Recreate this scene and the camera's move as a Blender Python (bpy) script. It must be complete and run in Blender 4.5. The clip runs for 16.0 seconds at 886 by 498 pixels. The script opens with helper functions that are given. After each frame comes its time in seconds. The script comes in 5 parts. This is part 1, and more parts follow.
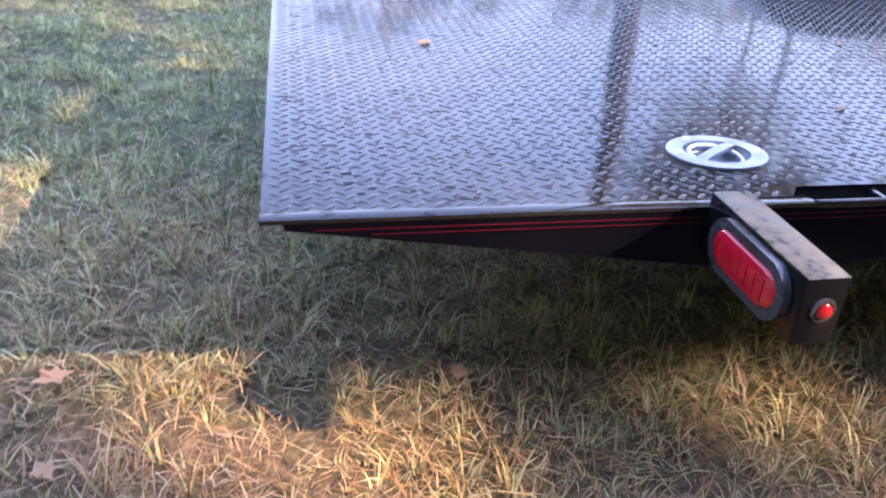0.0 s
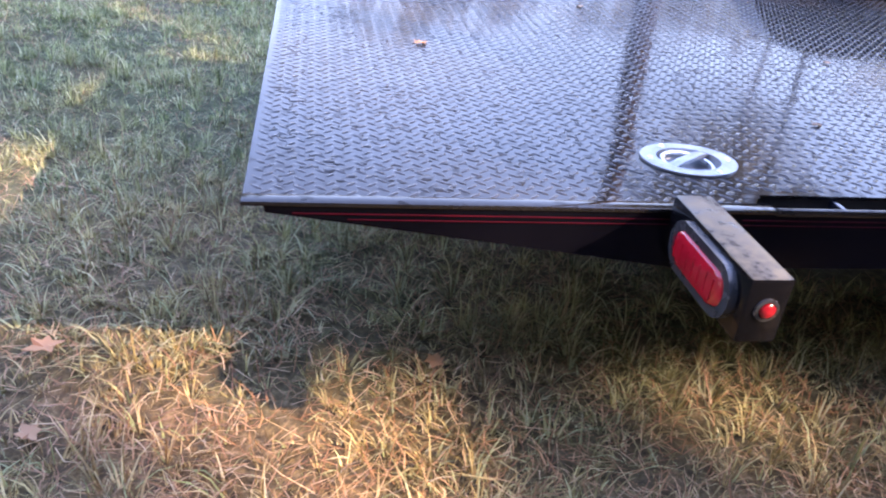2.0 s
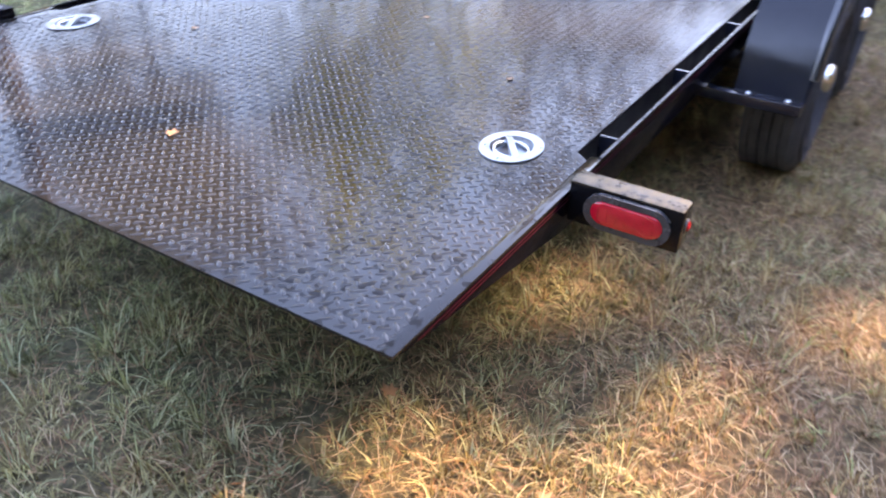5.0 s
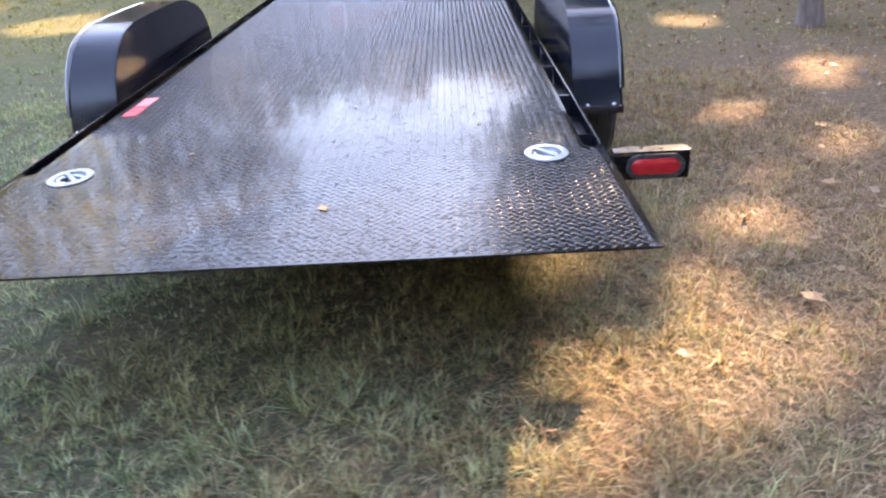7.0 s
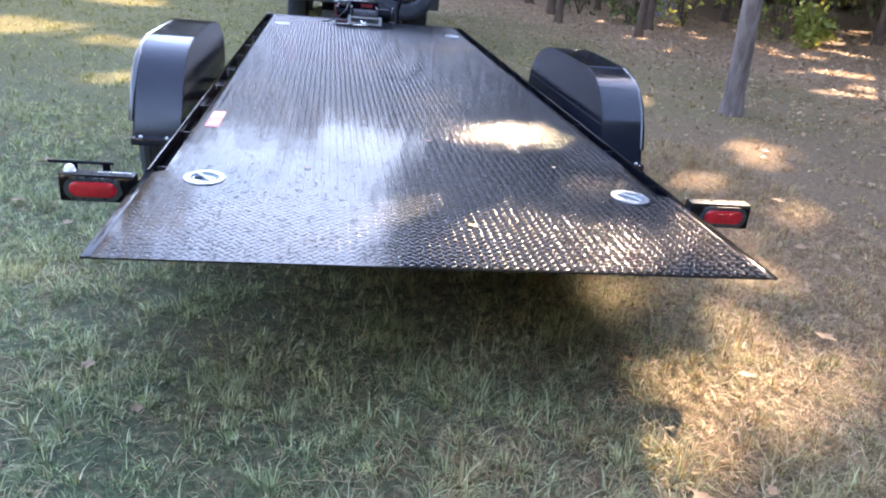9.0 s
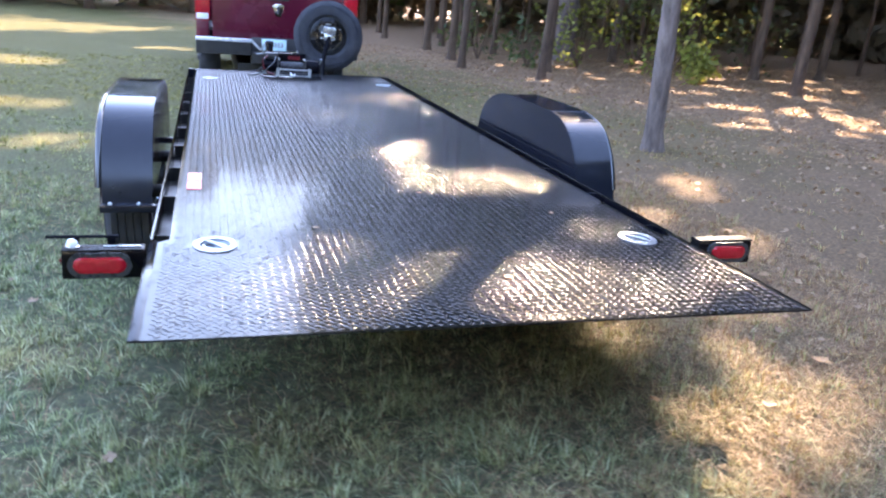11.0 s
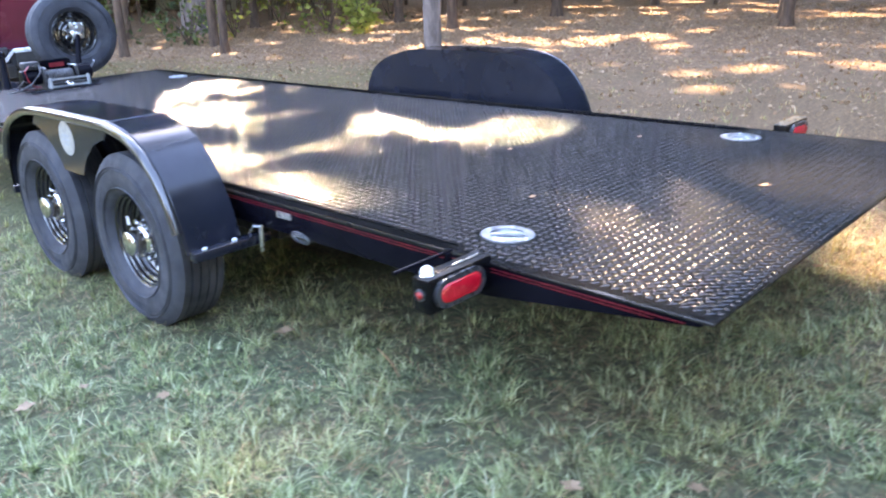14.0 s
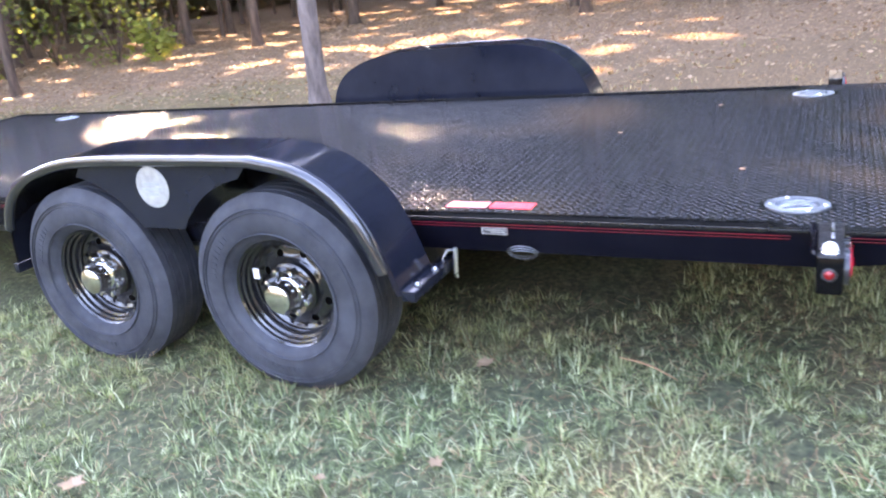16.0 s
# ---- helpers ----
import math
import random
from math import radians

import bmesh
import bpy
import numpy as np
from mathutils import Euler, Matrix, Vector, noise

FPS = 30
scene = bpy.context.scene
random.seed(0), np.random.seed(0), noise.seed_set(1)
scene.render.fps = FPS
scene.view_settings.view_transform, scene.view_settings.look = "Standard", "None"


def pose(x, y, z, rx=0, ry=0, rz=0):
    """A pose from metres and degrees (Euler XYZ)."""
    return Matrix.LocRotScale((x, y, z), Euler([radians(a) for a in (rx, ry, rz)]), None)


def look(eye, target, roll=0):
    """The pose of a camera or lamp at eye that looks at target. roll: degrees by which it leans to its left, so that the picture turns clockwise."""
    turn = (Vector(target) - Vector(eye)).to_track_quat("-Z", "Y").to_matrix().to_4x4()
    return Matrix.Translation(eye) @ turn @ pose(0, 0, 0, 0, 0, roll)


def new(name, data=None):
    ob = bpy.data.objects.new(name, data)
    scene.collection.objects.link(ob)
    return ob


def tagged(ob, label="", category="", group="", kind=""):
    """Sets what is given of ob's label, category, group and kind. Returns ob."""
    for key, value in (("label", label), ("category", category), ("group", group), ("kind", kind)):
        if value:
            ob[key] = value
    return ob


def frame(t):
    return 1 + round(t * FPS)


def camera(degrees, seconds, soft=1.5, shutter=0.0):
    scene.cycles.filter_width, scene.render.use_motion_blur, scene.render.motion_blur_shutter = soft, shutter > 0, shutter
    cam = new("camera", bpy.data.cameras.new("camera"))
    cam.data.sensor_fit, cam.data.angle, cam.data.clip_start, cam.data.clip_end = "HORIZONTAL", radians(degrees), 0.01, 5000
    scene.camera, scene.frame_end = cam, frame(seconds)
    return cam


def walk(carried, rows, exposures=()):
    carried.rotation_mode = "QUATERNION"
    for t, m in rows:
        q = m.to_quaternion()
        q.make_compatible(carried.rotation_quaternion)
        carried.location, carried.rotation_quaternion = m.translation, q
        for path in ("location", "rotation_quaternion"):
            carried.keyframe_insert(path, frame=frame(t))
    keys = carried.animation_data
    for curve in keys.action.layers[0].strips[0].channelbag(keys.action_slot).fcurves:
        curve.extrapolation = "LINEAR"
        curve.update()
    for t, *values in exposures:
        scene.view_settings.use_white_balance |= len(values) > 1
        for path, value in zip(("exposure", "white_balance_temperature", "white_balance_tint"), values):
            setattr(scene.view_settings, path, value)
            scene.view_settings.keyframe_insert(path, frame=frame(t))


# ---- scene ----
cam = camera(59.2, 16.0, 2.0, 0.5)

PATH = [
    (0, (1.997, 0.043, 1.055), (0.288, 0.399, 0.078), 3.5),
    (0.5, (2.051, 0.057, 1.034), (0.329, 0.354, 0.062), 4.8),
    (1, (2.072, 0.068, 1.056), (0.354, 0.391, 0.086), 4.9),
    (1.5, (2.067, 0.054, 1.064), (0.347, 0.389, 0.1), 5.4),
    (2, (2.066, 0.085, 1.066), (0.349, 0.423, 0.098), 6.0),
    (2.5, (2.058, 0.113, 1.069), (0.354, 0.483, 0.091), 6.3),
    (3, (2.045, 0.109, 1.077), (0.363, 0.521, 0.077), 6.2),
    (3.5, (2.073, -0.051, 1.215), (0.454, 0.511, 0.184), 5.7),
    (4, (2.042, -0.233, 1.359), (0.58, 0.58, 0.261), 1.2),
    (4.2, (1.961, -0.321, 1.351), (0.608, 0.632, 0.229), 0.5),
    (6.5, (0.858, -1.629, 1.443), (0.706, 0.146, 0.536), -1.1),
    (7, (0.525, -1.8, 1.434), (0.479, 0.006, 0.575), -3.5),
    (7.5, (0.194, -1.862, 1.426), (0.257, -0.036, 0.612), -2.7),
    (8, (-0.131, -2.05, 1.421), (0.028, -0.202, 0.672), 3.2),
    (8.1, (-0.198, -2.098, 1.462), (-0.003, -0.261, 0.694), 4.1),
    (10.5, (-0.549, -2.064, 1.439), (-0.113, -0.221, 0.796), 4.5),
    (11, (-0.828, -1.932, 1.433), (-0.263, -0.113, 0.824), 4.4),
    (11.5, (-1.255, -1.8, 1.416), (-0.547, -0.017, 0.849), 4.2),
    (12, (-1.515, -1.663, 1.408), (-0.742, 0.089, 0.832), 2.8),
    (12.5, (-1.779, -1.345, 1.367), (-0.872, 0.334, 0.77), 4.0),
    (13, (-2.065, -1.155, 1.284), (-0.941, 0.383, 0.674), 5.3),
    (13.5, (-2.386, -0.948, 1.384), (-1.1, 0.434, 0.723), 0.2),
    (14, (-2.581, -0.698, 1.344), (-1.244, 0.627, 0.668), -3.1),
    (14.5, (-2.802, -0.434, 1.323), (-1.419, 0.813, 0.594), -3.5),
    (15, (-3.076, -0.1, 1.368), (-1.594, 1.014, 0.618), -6.9),
    (15.5, (-3.148, 0.288, 1.342), (-1.58, 1.299, 0.621), -8.7),
    (16, (-3.214, 0.692, 1.361), (-1.554, 1.564, 0.666), -7.2),
]
walk(cam, [(t, look(eye, target, roll)) for t, eye, target, roll in PATH], [(0.0, 3.88, 6750, 37), (3.0, 3.88, 6750, 37), (4.2, 4.1, 7350, 32), (6.5, 3.97, 7800, 29), (8.2, 3.93, 7400, 26), (10.5, 3.93, 6700, 23), (12.5, 4.33, 6700, 23), (14.0, 4.57, 7200, 23), (16.0, 4.85, 7700, 31)])

# ---------------------------------------------------------------- world, sun
SUN_AZ, SUN_EL = 35.0, 32.0          # degrees right of +y, above the horizon
S = Vector((math.sin(radians(SUN_AZ)) * math.cos(radians(SUN_EL)),
            math.cos(radians(SUN_AZ)) * math.cos(radians(SUN_EL)),
            math.sin(radians(SUN_EL))))
world = bpy.data.worlds.new("sky")
scene.world = world
world.use_nodes = True
wn = world.node_tree.nodes
sky = wn.new("ShaderNodeTexSky")
sky.sky_type = "NISHITA"
sky.sun_disc = False
sky.dust_density, sky.ozone_density = 0.45, 1.3
sky.sun_elevation = radians(SUN_EL)
sky.sun_rotation = radians(SUN_AZ)
world.node_tree.links.new(sky.outputs[0], wn["Background"].inputs[0])
wn["Background"].inputs[1].default_value = 0.15
lamp = bpy.data.lights.new("sun", "SUN")
lamp.energy, lamp.angle, lamp.color = 1.85, radians(0.6), (1.0, 0.82, 0.54)
sun = new("sun", lamp)
sun.matrix_world = look(S * 60, (0, 0, 0))


# ---------------------------------------------------------------- materials
def material(name):
    m = bpy.data.materials.new(name)
    m.use_nodes = True
    n, l = m.node_tree.nodes, m.node_tree.links
    return m, n, l, n["Principled BSDF"]


def noise_node(n, l, scale, detail=3.0, rough=0.55, coord="Object", stretch=None):
    tc = n.new("ShaderNodeTexCoord")
    tex = n.new("ShaderNodeTexNoise")
    tex.inputs["Scale"].default_value = scale
    tex.inputs["Detail"].default_value = detail
    tex.inputs["Roughness"].default_value = rough
    if stretch:
        mp = n.new("ShaderNodeMapping")
        mp.inputs["Scale"].default_value = stretch
        l.new(tc.outputs[coord], mp.inputs[0])
        l.new(mp.outputs[0], tex.inputs["Vector"])
    else:
        l.new(tc.outputs[coord], tex.inputs["Vector"])
    return tex.outputs["Fac"]


def ramp(n, l, fac, stops):
    r = n.new("ShaderNodeValToRGB")
    while len(r.color_ramp.elements) < len(stops):
        r.color_ramp.elements.new(0.5)
    for e, (p, c) in zip(r.color_ramp.elements, stops):
        e.position = p
        e.color = (c, c, c, 1) if isinstance(c, float) else (*c, 1)
    l.new(fac, r.inputs[0])
    return r.outputs[0]


def blend(n, l, fac, a, b, mode="MIX"):
    m = n.new("ShaderNodeMix")
    m.data_type, m.blend_type = "RGBA", mode
    for sock, v in ((m.inputs[0], fac), (m.inputs[6], a), (m.inputs[7], b)):
        if isinstance(v, (int, float)):
            sock.default_value = v
        elif isinstance(v, tuple):
            sock.default_value = (*v, 1)
        else:
            l.new(v, sock)
    return m.outputs[2]


def bump(n, l, p, height, strength, dist=0.01):
    b = n.new("ShaderNodeBump")
    b.inputs["Strength"].default_value = strength
    b.inputs["Distance"].default_value = dist
    l.new(height, b.inputs["Height"])
    l.new(b.outputs[0], p.inputs["Normal"])


def surface(name, c0, c1, scale=8.0, r0=0.4, r1=0.6, metal=0.0, bump_scale=60.0, bump_strength=0.1, coat=0.0):
    """Two colours mixed by a broad noise, roughness by another, and fine relief."""
    m, n, l, p = material(name)
    l.new(ramp(n, l, noise_node(n, l, scale, 5), [(0.35, c0), (0.65, c1)]), p.inputs["Base Color"])
    l.new(ramp(n, l, noise_node(n, l, scale * 2.3, 4), [(0.35, r0), (0.65, r1)]), p.inputs["Roughness"])
    p.inputs["Metallic"].default_value = metal
    p.inputs["Coat Weight"].default_value = coat
    p.inputs["Coat Roughness"].default_value = 0.08
    if bump_strength:
        bump(n, l, p, noise_node(n, l, bump_scale, 3), bump_strength, 0.004)
    return m


def deck_material(name):
    """Black gloss enamel on steel plate, with dew, drip marks and dust."""
    m, n, l, p = material(name)
    dust = noise_node(n, l, 1.6, 6)
    fine = noise_node(n, l, 55.0, 4)
    l.new(blend(n, l, ramp(n, l, dust, [(0.35, 0.0), (0.75, 0.7)]), (0.009, 0.0093, 0.010), (0.018, 0.0175, 0.017)),
          p.inputs["Base Color"])
    spots = noise_node(n, l, 44.0, 3, 0.5, stretch=(1.0, 0.75, 1.0))
    mask = ramp(n, l, spots, [(0.60, 0.80), (0.64, 0.25)])
    l.new(mask, p.inputs["Specular IOR Level"])
    l.new(ramp(n, l, dust, [(0.3, 0.045), (0.7, 0.08)]), p.inputs["Roughness"])
    p.inputs["IOR"].default_value = 1.52
    wave = n.new("ShaderNodeMath")
    wave.operation = "MULTIPLY_ADD"
    l.new(noise_node(n, l, 2.2, 2), wave.inputs[0])
    wave.inputs[1].default_value = 9.0
    l.new(fine, wave.inputs[2])
    bump(n, l, p, wave.outputs[0], 0.06, 0.003)
    # a thin matt film of dust over the gloss
    film_coat = n.new("ShaderNodeBsdfDiffuse")
    l.new(ramp(n, l, fine, [(0.3, (0.007, 0.007, 0.0068)), (0.7, (0.014, 0.0136, 0.013))]), film_coat.inputs[0])
    mix = n.new("ShaderNodeMixShader")
    l.new(ramp(n, l, dust, [(0.3, 0.50), (0.7, 0.64)]), mix.inputs[0])
    l.new(p.outputs[0], mix.inputs[1])
    l.new(film_coat.outputs[0], mix.inputs[2])
    l.new(mix.outputs[0], n["Material Output"].inputs[0])
    return m


def leafy(name, c0, c1, c2, translucent=0.35):
    m, n, l, p = material(name)
    g = n.new("ShaderNodeNewGeometry")
    l.new(ramp(n, l, g.outputs["Random Per Island"], [(0.0, c0), (0.55, c1), (1.0, c2)]), p.inputs["Base Color"])
    p.inputs["Roughness"].default_value = 0.55
    tr = n.new("ShaderNodeBsdfTranslucent")
    l.new(ramp(n, l, g.outputs["Random Per Island"], [(0.0, c1), (1.0, c2)]), tr.inputs[0])
    mix = n.new("ShaderNodeMixShader")
    mix.inputs[0].default_value = translucent
    l.new(p.outputs[0], mix.inputs[1])
    l.new(tr.outputs[0], mix.inputs[2])
    l.new(mix.outputs[0], n["Material Output"].inputs[0])
    return m


def dryness(n, l):
    """0 green to 1 straw: patchy, drier on the woods' side."""
    tc = n.new("ShaderNodeTexCoord")
    sep = n.new("ShaderNodeSeparateXYZ")
    l.new(tc.outputs["Object"], sep.inputs[0])
    mr = n.new("ShaderNodeMapRange")
    mr.inputs["From Min"].default_value, mr.inputs["From Max"].default_value = -1.6, 4.5
    mr.inputs["To Min"].default_value, mr.inputs["To Max"].default_value = 0.02, 1.05
    l.new(sep.outputs[0], mr.inputs[0])
    patch = noise_node(n, l, 1.5, 6, 0.68)
    add = n.new("ShaderNodeMath")
    add.operation = "MULTIPLY_ADD"
    l.new(patch, add.inputs[0])
    add.inputs[1].default_value = 1.7
    sub = n.new("ShaderNodeMath")
    sub.operation = "SUBTRACT"
    wood = n.new("ShaderNodeMapRange")
    wood.inputs["From Min"].default_value, wood.inputs["From Max"].default_value = 0.7, 2.4
    wood.inputs["To Min"].default_value, wood.inputs["To Max"].default_value = 0.0, 0.45
    l.new(sep.outputs[0], wood.inputs[0])
    both = n.new("ShaderNodeMath")
    l.new(mr.outputs[0], both.inputs[0])
    l.new(wood.outputs[0], both.inputs[1])
    l.new(both.outputs[0], sub.inputs[0])
    sub.inputs[1].default_value = 0.85
    l.new(sub.outputs[0], add.inputs[2])
    add.use_clamp = True
    return add.outputs[0]


def far_lawn_share(n, l):
    """0 by the trailer's tail to 1 on the yellowing lawn ahead of it."""
    tc = n.new("ShaderNodeTexCoord")
    dot = n.new("ShaderNodeVectorMath")
    dot.operation = "DOT_PRODUCT"
    l.new(tc.outputs["Object"], dot.inputs[0])
    dot.inputs[1].default_value = (-0.25, 0.97, 0)
    wob = n.new("ShaderNodeMath")
    wob.operation = "MULTIPLY_ADD"
    l.new(noise_node(n, l, 0.8, 5, 0.6), wob.inputs[0])
    wob.inputs[1].default_value = 7.0
    l.new(dot.outputs["Value"], wob.inputs[2])
    edge = n.new("ShaderNodeMapRange")
    edge.inputs["From Min"].default_value, edge.inputs["From Max"].default_value = 6.0, 12.0
    edge.inputs["To Max"].default_value = 0.8
    l.new(wob.outputs[0], edge.inputs[0])
    return edge.outputs[0]


def grass_material(name):
    m, n, l, p = material(name)
    g = n.new("ShaderNodeNewGeometry")
    rnd = g.outputs["Random Per Island"]
    green = ramp(n, l, rnd, [(0.0, (0.09, 0.125, 0.05)), (0.4, (0.20, 0.27, 0.11)), (0.7, (0.36, 0.43, 0.20)), (1.0, (0.63, 0.64, 0.42))])
    straw = ramp(n, l, rnd, [(0.0, (0.18, 0.080, 0.036)), (0.4, (0.39, 0.215, 0.095)), (0.72, (0.59, 0.41, 0.20)), (0.86, (0.62, 0.47, 0.26)), (0.90, (0.20, 0.26, 0.07)), (1.0, (0.30, 0.36, 0.10))])
    col = blend(n, l, dryness(n, l), green, straw)
    col = blend(n, l, far_lawn_share(n, l), col, ramp(n, l, rnd, [(0.0, (0.10, 0.085, 0.018)), (0.5, (0.24, 0.205, 0.045)), (1.0, (0.42, 0.35, 0.10))]))
    clump = ramp(n, l, noise_node(n, l, 11.0, 3, 0.6), [(0.32, (0.52, 0.56, 0.55)), (0.5, (0.95, 0.95, 0.92)), (0.68, (1.35, 1.30, 1.2))])
    col = blend(n, l, 1.0, col, clump, "MULTIPLY")
    l.new(col, p.inputs["Base Color"])
    p.inputs["Roughness"].default_value = 0.6
    tr = n.new("ShaderNodeBsdfTranslucent")
    l.new(col, tr.inputs[0])
    mix = n.new("ShaderNodeMixShader")
    mix.inputs[0].default_value = 0.35
    l.new(p.outputs[0], mix.inputs[1])
    l.new(tr.outputs[0], mix.inputs[2])
    l.new(mix.outputs[0], n["Material Output"].inputs[0])
    return m


def ground_material(name):
    m, n, l, p = material(name)
    fine = noise_node(n, l, 38.0, 6, 0.65)
    green = ramp(n, l, fine, [(0.3, (0.02, 0.026, 0.012)), (0.55, (0.075, 0.092, 0.04)), (0.75, (0.19, 0.19, 0.10))])
    dry = ramp(n, l, fine, [(0.3, (0.048, 0.028, 0.014)), (0.55, (0.20, 0.118, 0.056)), (0.75, (0.40, 0.255, 0.130))])
    turf = blend(n, l, dryness(n, l), green, dry)
    turf = blend(n, l, far_lawn_share(n, l), turf, ramp(n, l, fine, [(0.3, (0.035, 0.032, 0.008)), (0.55, (0.14, 0.12, 0.028)), (0.75, (0.27, 0.225, 0.06))]))
    litter = ramp(n, l, noise_node(n, l, 9.0, 8, 0.75), [(0.3, (0.085, 0.050, 0.028)), (0.5, (0.25, 0.145, 0.078)), (0.72, (0.46, 0.28, 0.155))])
    tc = n.new("ShaderNodeTexCoord")
    dot = n.new("ShaderNodeVectorMath")
    dot.operation = "DOT_PRODUCT"
    l.new(tc.outputs["Object"], dot.inputs[0])
    dot.inputs[1].default_value = (0.93, 0.3, 0)
    wob = n.new("ShaderNodeMath")
    wob.operation = "MULTIPLY_ADD"
    l.new(noise_node(n, l, 0.45, 4), wob.inputs[0])
    wob.inputs[1].default_value = 7.0
    l.new(dot.outputs["Value"], wob.inputs[2])
    edge = n.new("ShaderNodeMapRange")
    edge.inputs["From Min"].default_value, edge.inputs["From Max"].default_value = 9.0, 12.5
    l.new(wob.outputs[0], edge.inputs[0])
    l.new(blend(n, l, edge.outputs[0], turf, litter), p.inputs["Base Color"])
    p.inputs["Roughness"].default_value = 0.95
    bump(n, l, p, noise_node(n, l, 26.0, 8, 0.7), 0.9, 0.04)
    return m


def bark_material(name, c0, c1):
    m, n, l, p = material(name)
    f = noise_node(n, l, 9.0, 6, 0.65, stretch=(1.0, 1.0, 0.22))
    l.new(ramp(n, l, f, [(0.35, c0), (0.65, c1)]), p.inputs["Base Color"])
    p.inputs["Roughness"].default_value = 0.9
    bump(n, l, p, f, 0.9, 0.03)
    return m


def dusty_black(name, c0, c1):
    """Black paint with dust settled on what faces up."""
    m, n, l, p = material(name)
    g = n.new("ShaderNodeNewGeometry")
    sep = n.new("ShaderNodeSeparateXYZ")
    l.new(g.outputs["Normal"], sep.inputs[0])
    up = ramp(n, l, sep.outputs[2], [(0.8, 0.0), (0.97, 1.0)])
    spots = ramp(n, l, noise_node(n, l, 34.0, 6, 0.7), [(0.38, 0.25), (0.6, 1.0)])
    fac = blend(n, l, 1.0, up, spots, "MULTIPLY")
    l.new(blend(n, l, fac, c0, c1), p.inputs["Base Color"])
    l.new(ramp(n, l, fac, [(0.0, 0.08), (1.0, 0.7)]), p.inputs["Roughness"])
    p.inputs["Specular IOR Level"].default_value = 0.18
    bump(n, l, p, noise_node(n, l, 120.0, 3), 0.05, 0.003)
    return m


M_DECK = deck_material("black_deck_enamel")
M_DEW = surface("dew_on_black", (0.012, 0.012, 0.013), (0.02, 0.02, 0.02), 20.0, 0.02, 0.05, 0, 60, 0.0)
M_DEW.node_tree.nodes["Principled BSDF"].inputs["Specular IOR Level"].default_value = 0.1
M_LUG = surface("worn_tread_enamel", (0.012, 0.012, 0.013), (0.028, 0.027, 0.027), 26.0, 0.05, 0.20, 0, 120, 0.03)
M_LUG.node_tree.nodes["Principled BSDF"].inputs["Specular IOR Level"].default_value = 0.32
M_BOX = dusty_black("dusty_black_box_paint", (0.004, 0.004, 0.005), (0.12, 0.11, 0.085))
M_BOX_CLEAN = dusty_black("clean_black_box_paint", (0.003, 0.003, 0.004), (0.022, 0.022, 0.022))
M_BLACK = surface("black_frame_paint", (0.007, 0.0085, 0.014), (0.014, 0.016, 0.024), 3.0, 0.08, 0.17, 0, 90, 0.02)
M_BLACK.node_tree.nodes["Principled BSDF"].inputs["Specular IOR Level"].default_value = 0.38
M_LIP = surface("polished_black_lip", (0.012, 0.013, 0.016), (0.022, 0.023, 0.027), 3.0, 0.10, 0.2, 0, 90, 0.02, 1.0)
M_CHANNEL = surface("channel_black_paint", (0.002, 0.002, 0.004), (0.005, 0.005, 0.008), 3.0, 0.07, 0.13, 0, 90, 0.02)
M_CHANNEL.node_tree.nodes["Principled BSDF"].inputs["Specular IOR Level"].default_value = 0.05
# Frame black darkened further to hold the shade under and between parts
M_SHADOW_BLACK = surface("shaded_frame_black", (0.006, 0.006, 0.006), (0.014, 0.013, 0.012), 5.0, 0.4, 0.6, 0, 60, 0.2)
M_TYRE = surface("tyre_rubber", (0.019, 0.022, 0.029), (0.042, 0.046, 0.056), 7.0, 0.62, 0.85, 0, 140, 0.3)
M_RIM = surface("black_wheel_enamel", (0.010, 0.010, 0.011), (0.018, 0.018, 0.018), 6.0, 0.12, 0.22, 0, 80, 0.03, 0.6)
M_CHROME = surface("chrome", (0.62, 0.62, 0.63), (0.75, 0.75, 0.74), 6.0, 0.08, 0.2, 1.0, 60, 0.05)
M_ZINC = surface("zinc_plated_steel", (0.55, 0.58, 0.6), (0.74, 0.76, 0.77), 14.0, 0.22, 0.42, 1.0, 120, 0.15)
M_RINGZINC = surface("weathered_zinc", (0.26, 0.285, 0.305), (0.40, 0.43, 0.45), 22.0, 0.34, 0.5, 0.9, 160, 0.3)
M_ZINC_DULL = surface("zinc_pocket", (0.34, 0.37, 0.39), (0.5, 0.53, 0.55), 18.0, 0.35, 0.55, 0.8, 120, 0.15)
M_CABLE = surface("weathered_wire_steel", (0.16, 0.17, 0.18), (0.30, 0.31, 0.32), 22.0, 0.4, 0.6, 0.8, 120, 0.15)
M_ROPE = surface("dark_wire_rope", (0.05, 0.05, 0.055), (0.12, 0.12, 0.125), 40.0, 0.45, 0.6, 0.5, 160, 0.3)
M_SILVER = surface("silver_bumper_trim", (0.62, 0.63, 0.65), (0.74, 0.75, 0.76), 5.0, 0.25, 0.35, 0.35, 60, 0.0)
M_RED = surface("red_lens", (0.36, 0.005, 0.014), (0.48, 0.010, 0.022), 30.0, 0.08, 0.15, 0, 160, 0.08, 0.4)
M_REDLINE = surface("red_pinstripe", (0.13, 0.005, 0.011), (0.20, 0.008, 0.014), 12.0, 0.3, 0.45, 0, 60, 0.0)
# Right-hand stripe: the same red, darkened to imitate its dimmer light
M_REDLINE_SHADED = surface("shaded_pinstripe", (0.030, 0.003, 0.008), (0.050, 0.005, 0.012), 12.0, 0.4, 0.6, 0, 60, 0.0)
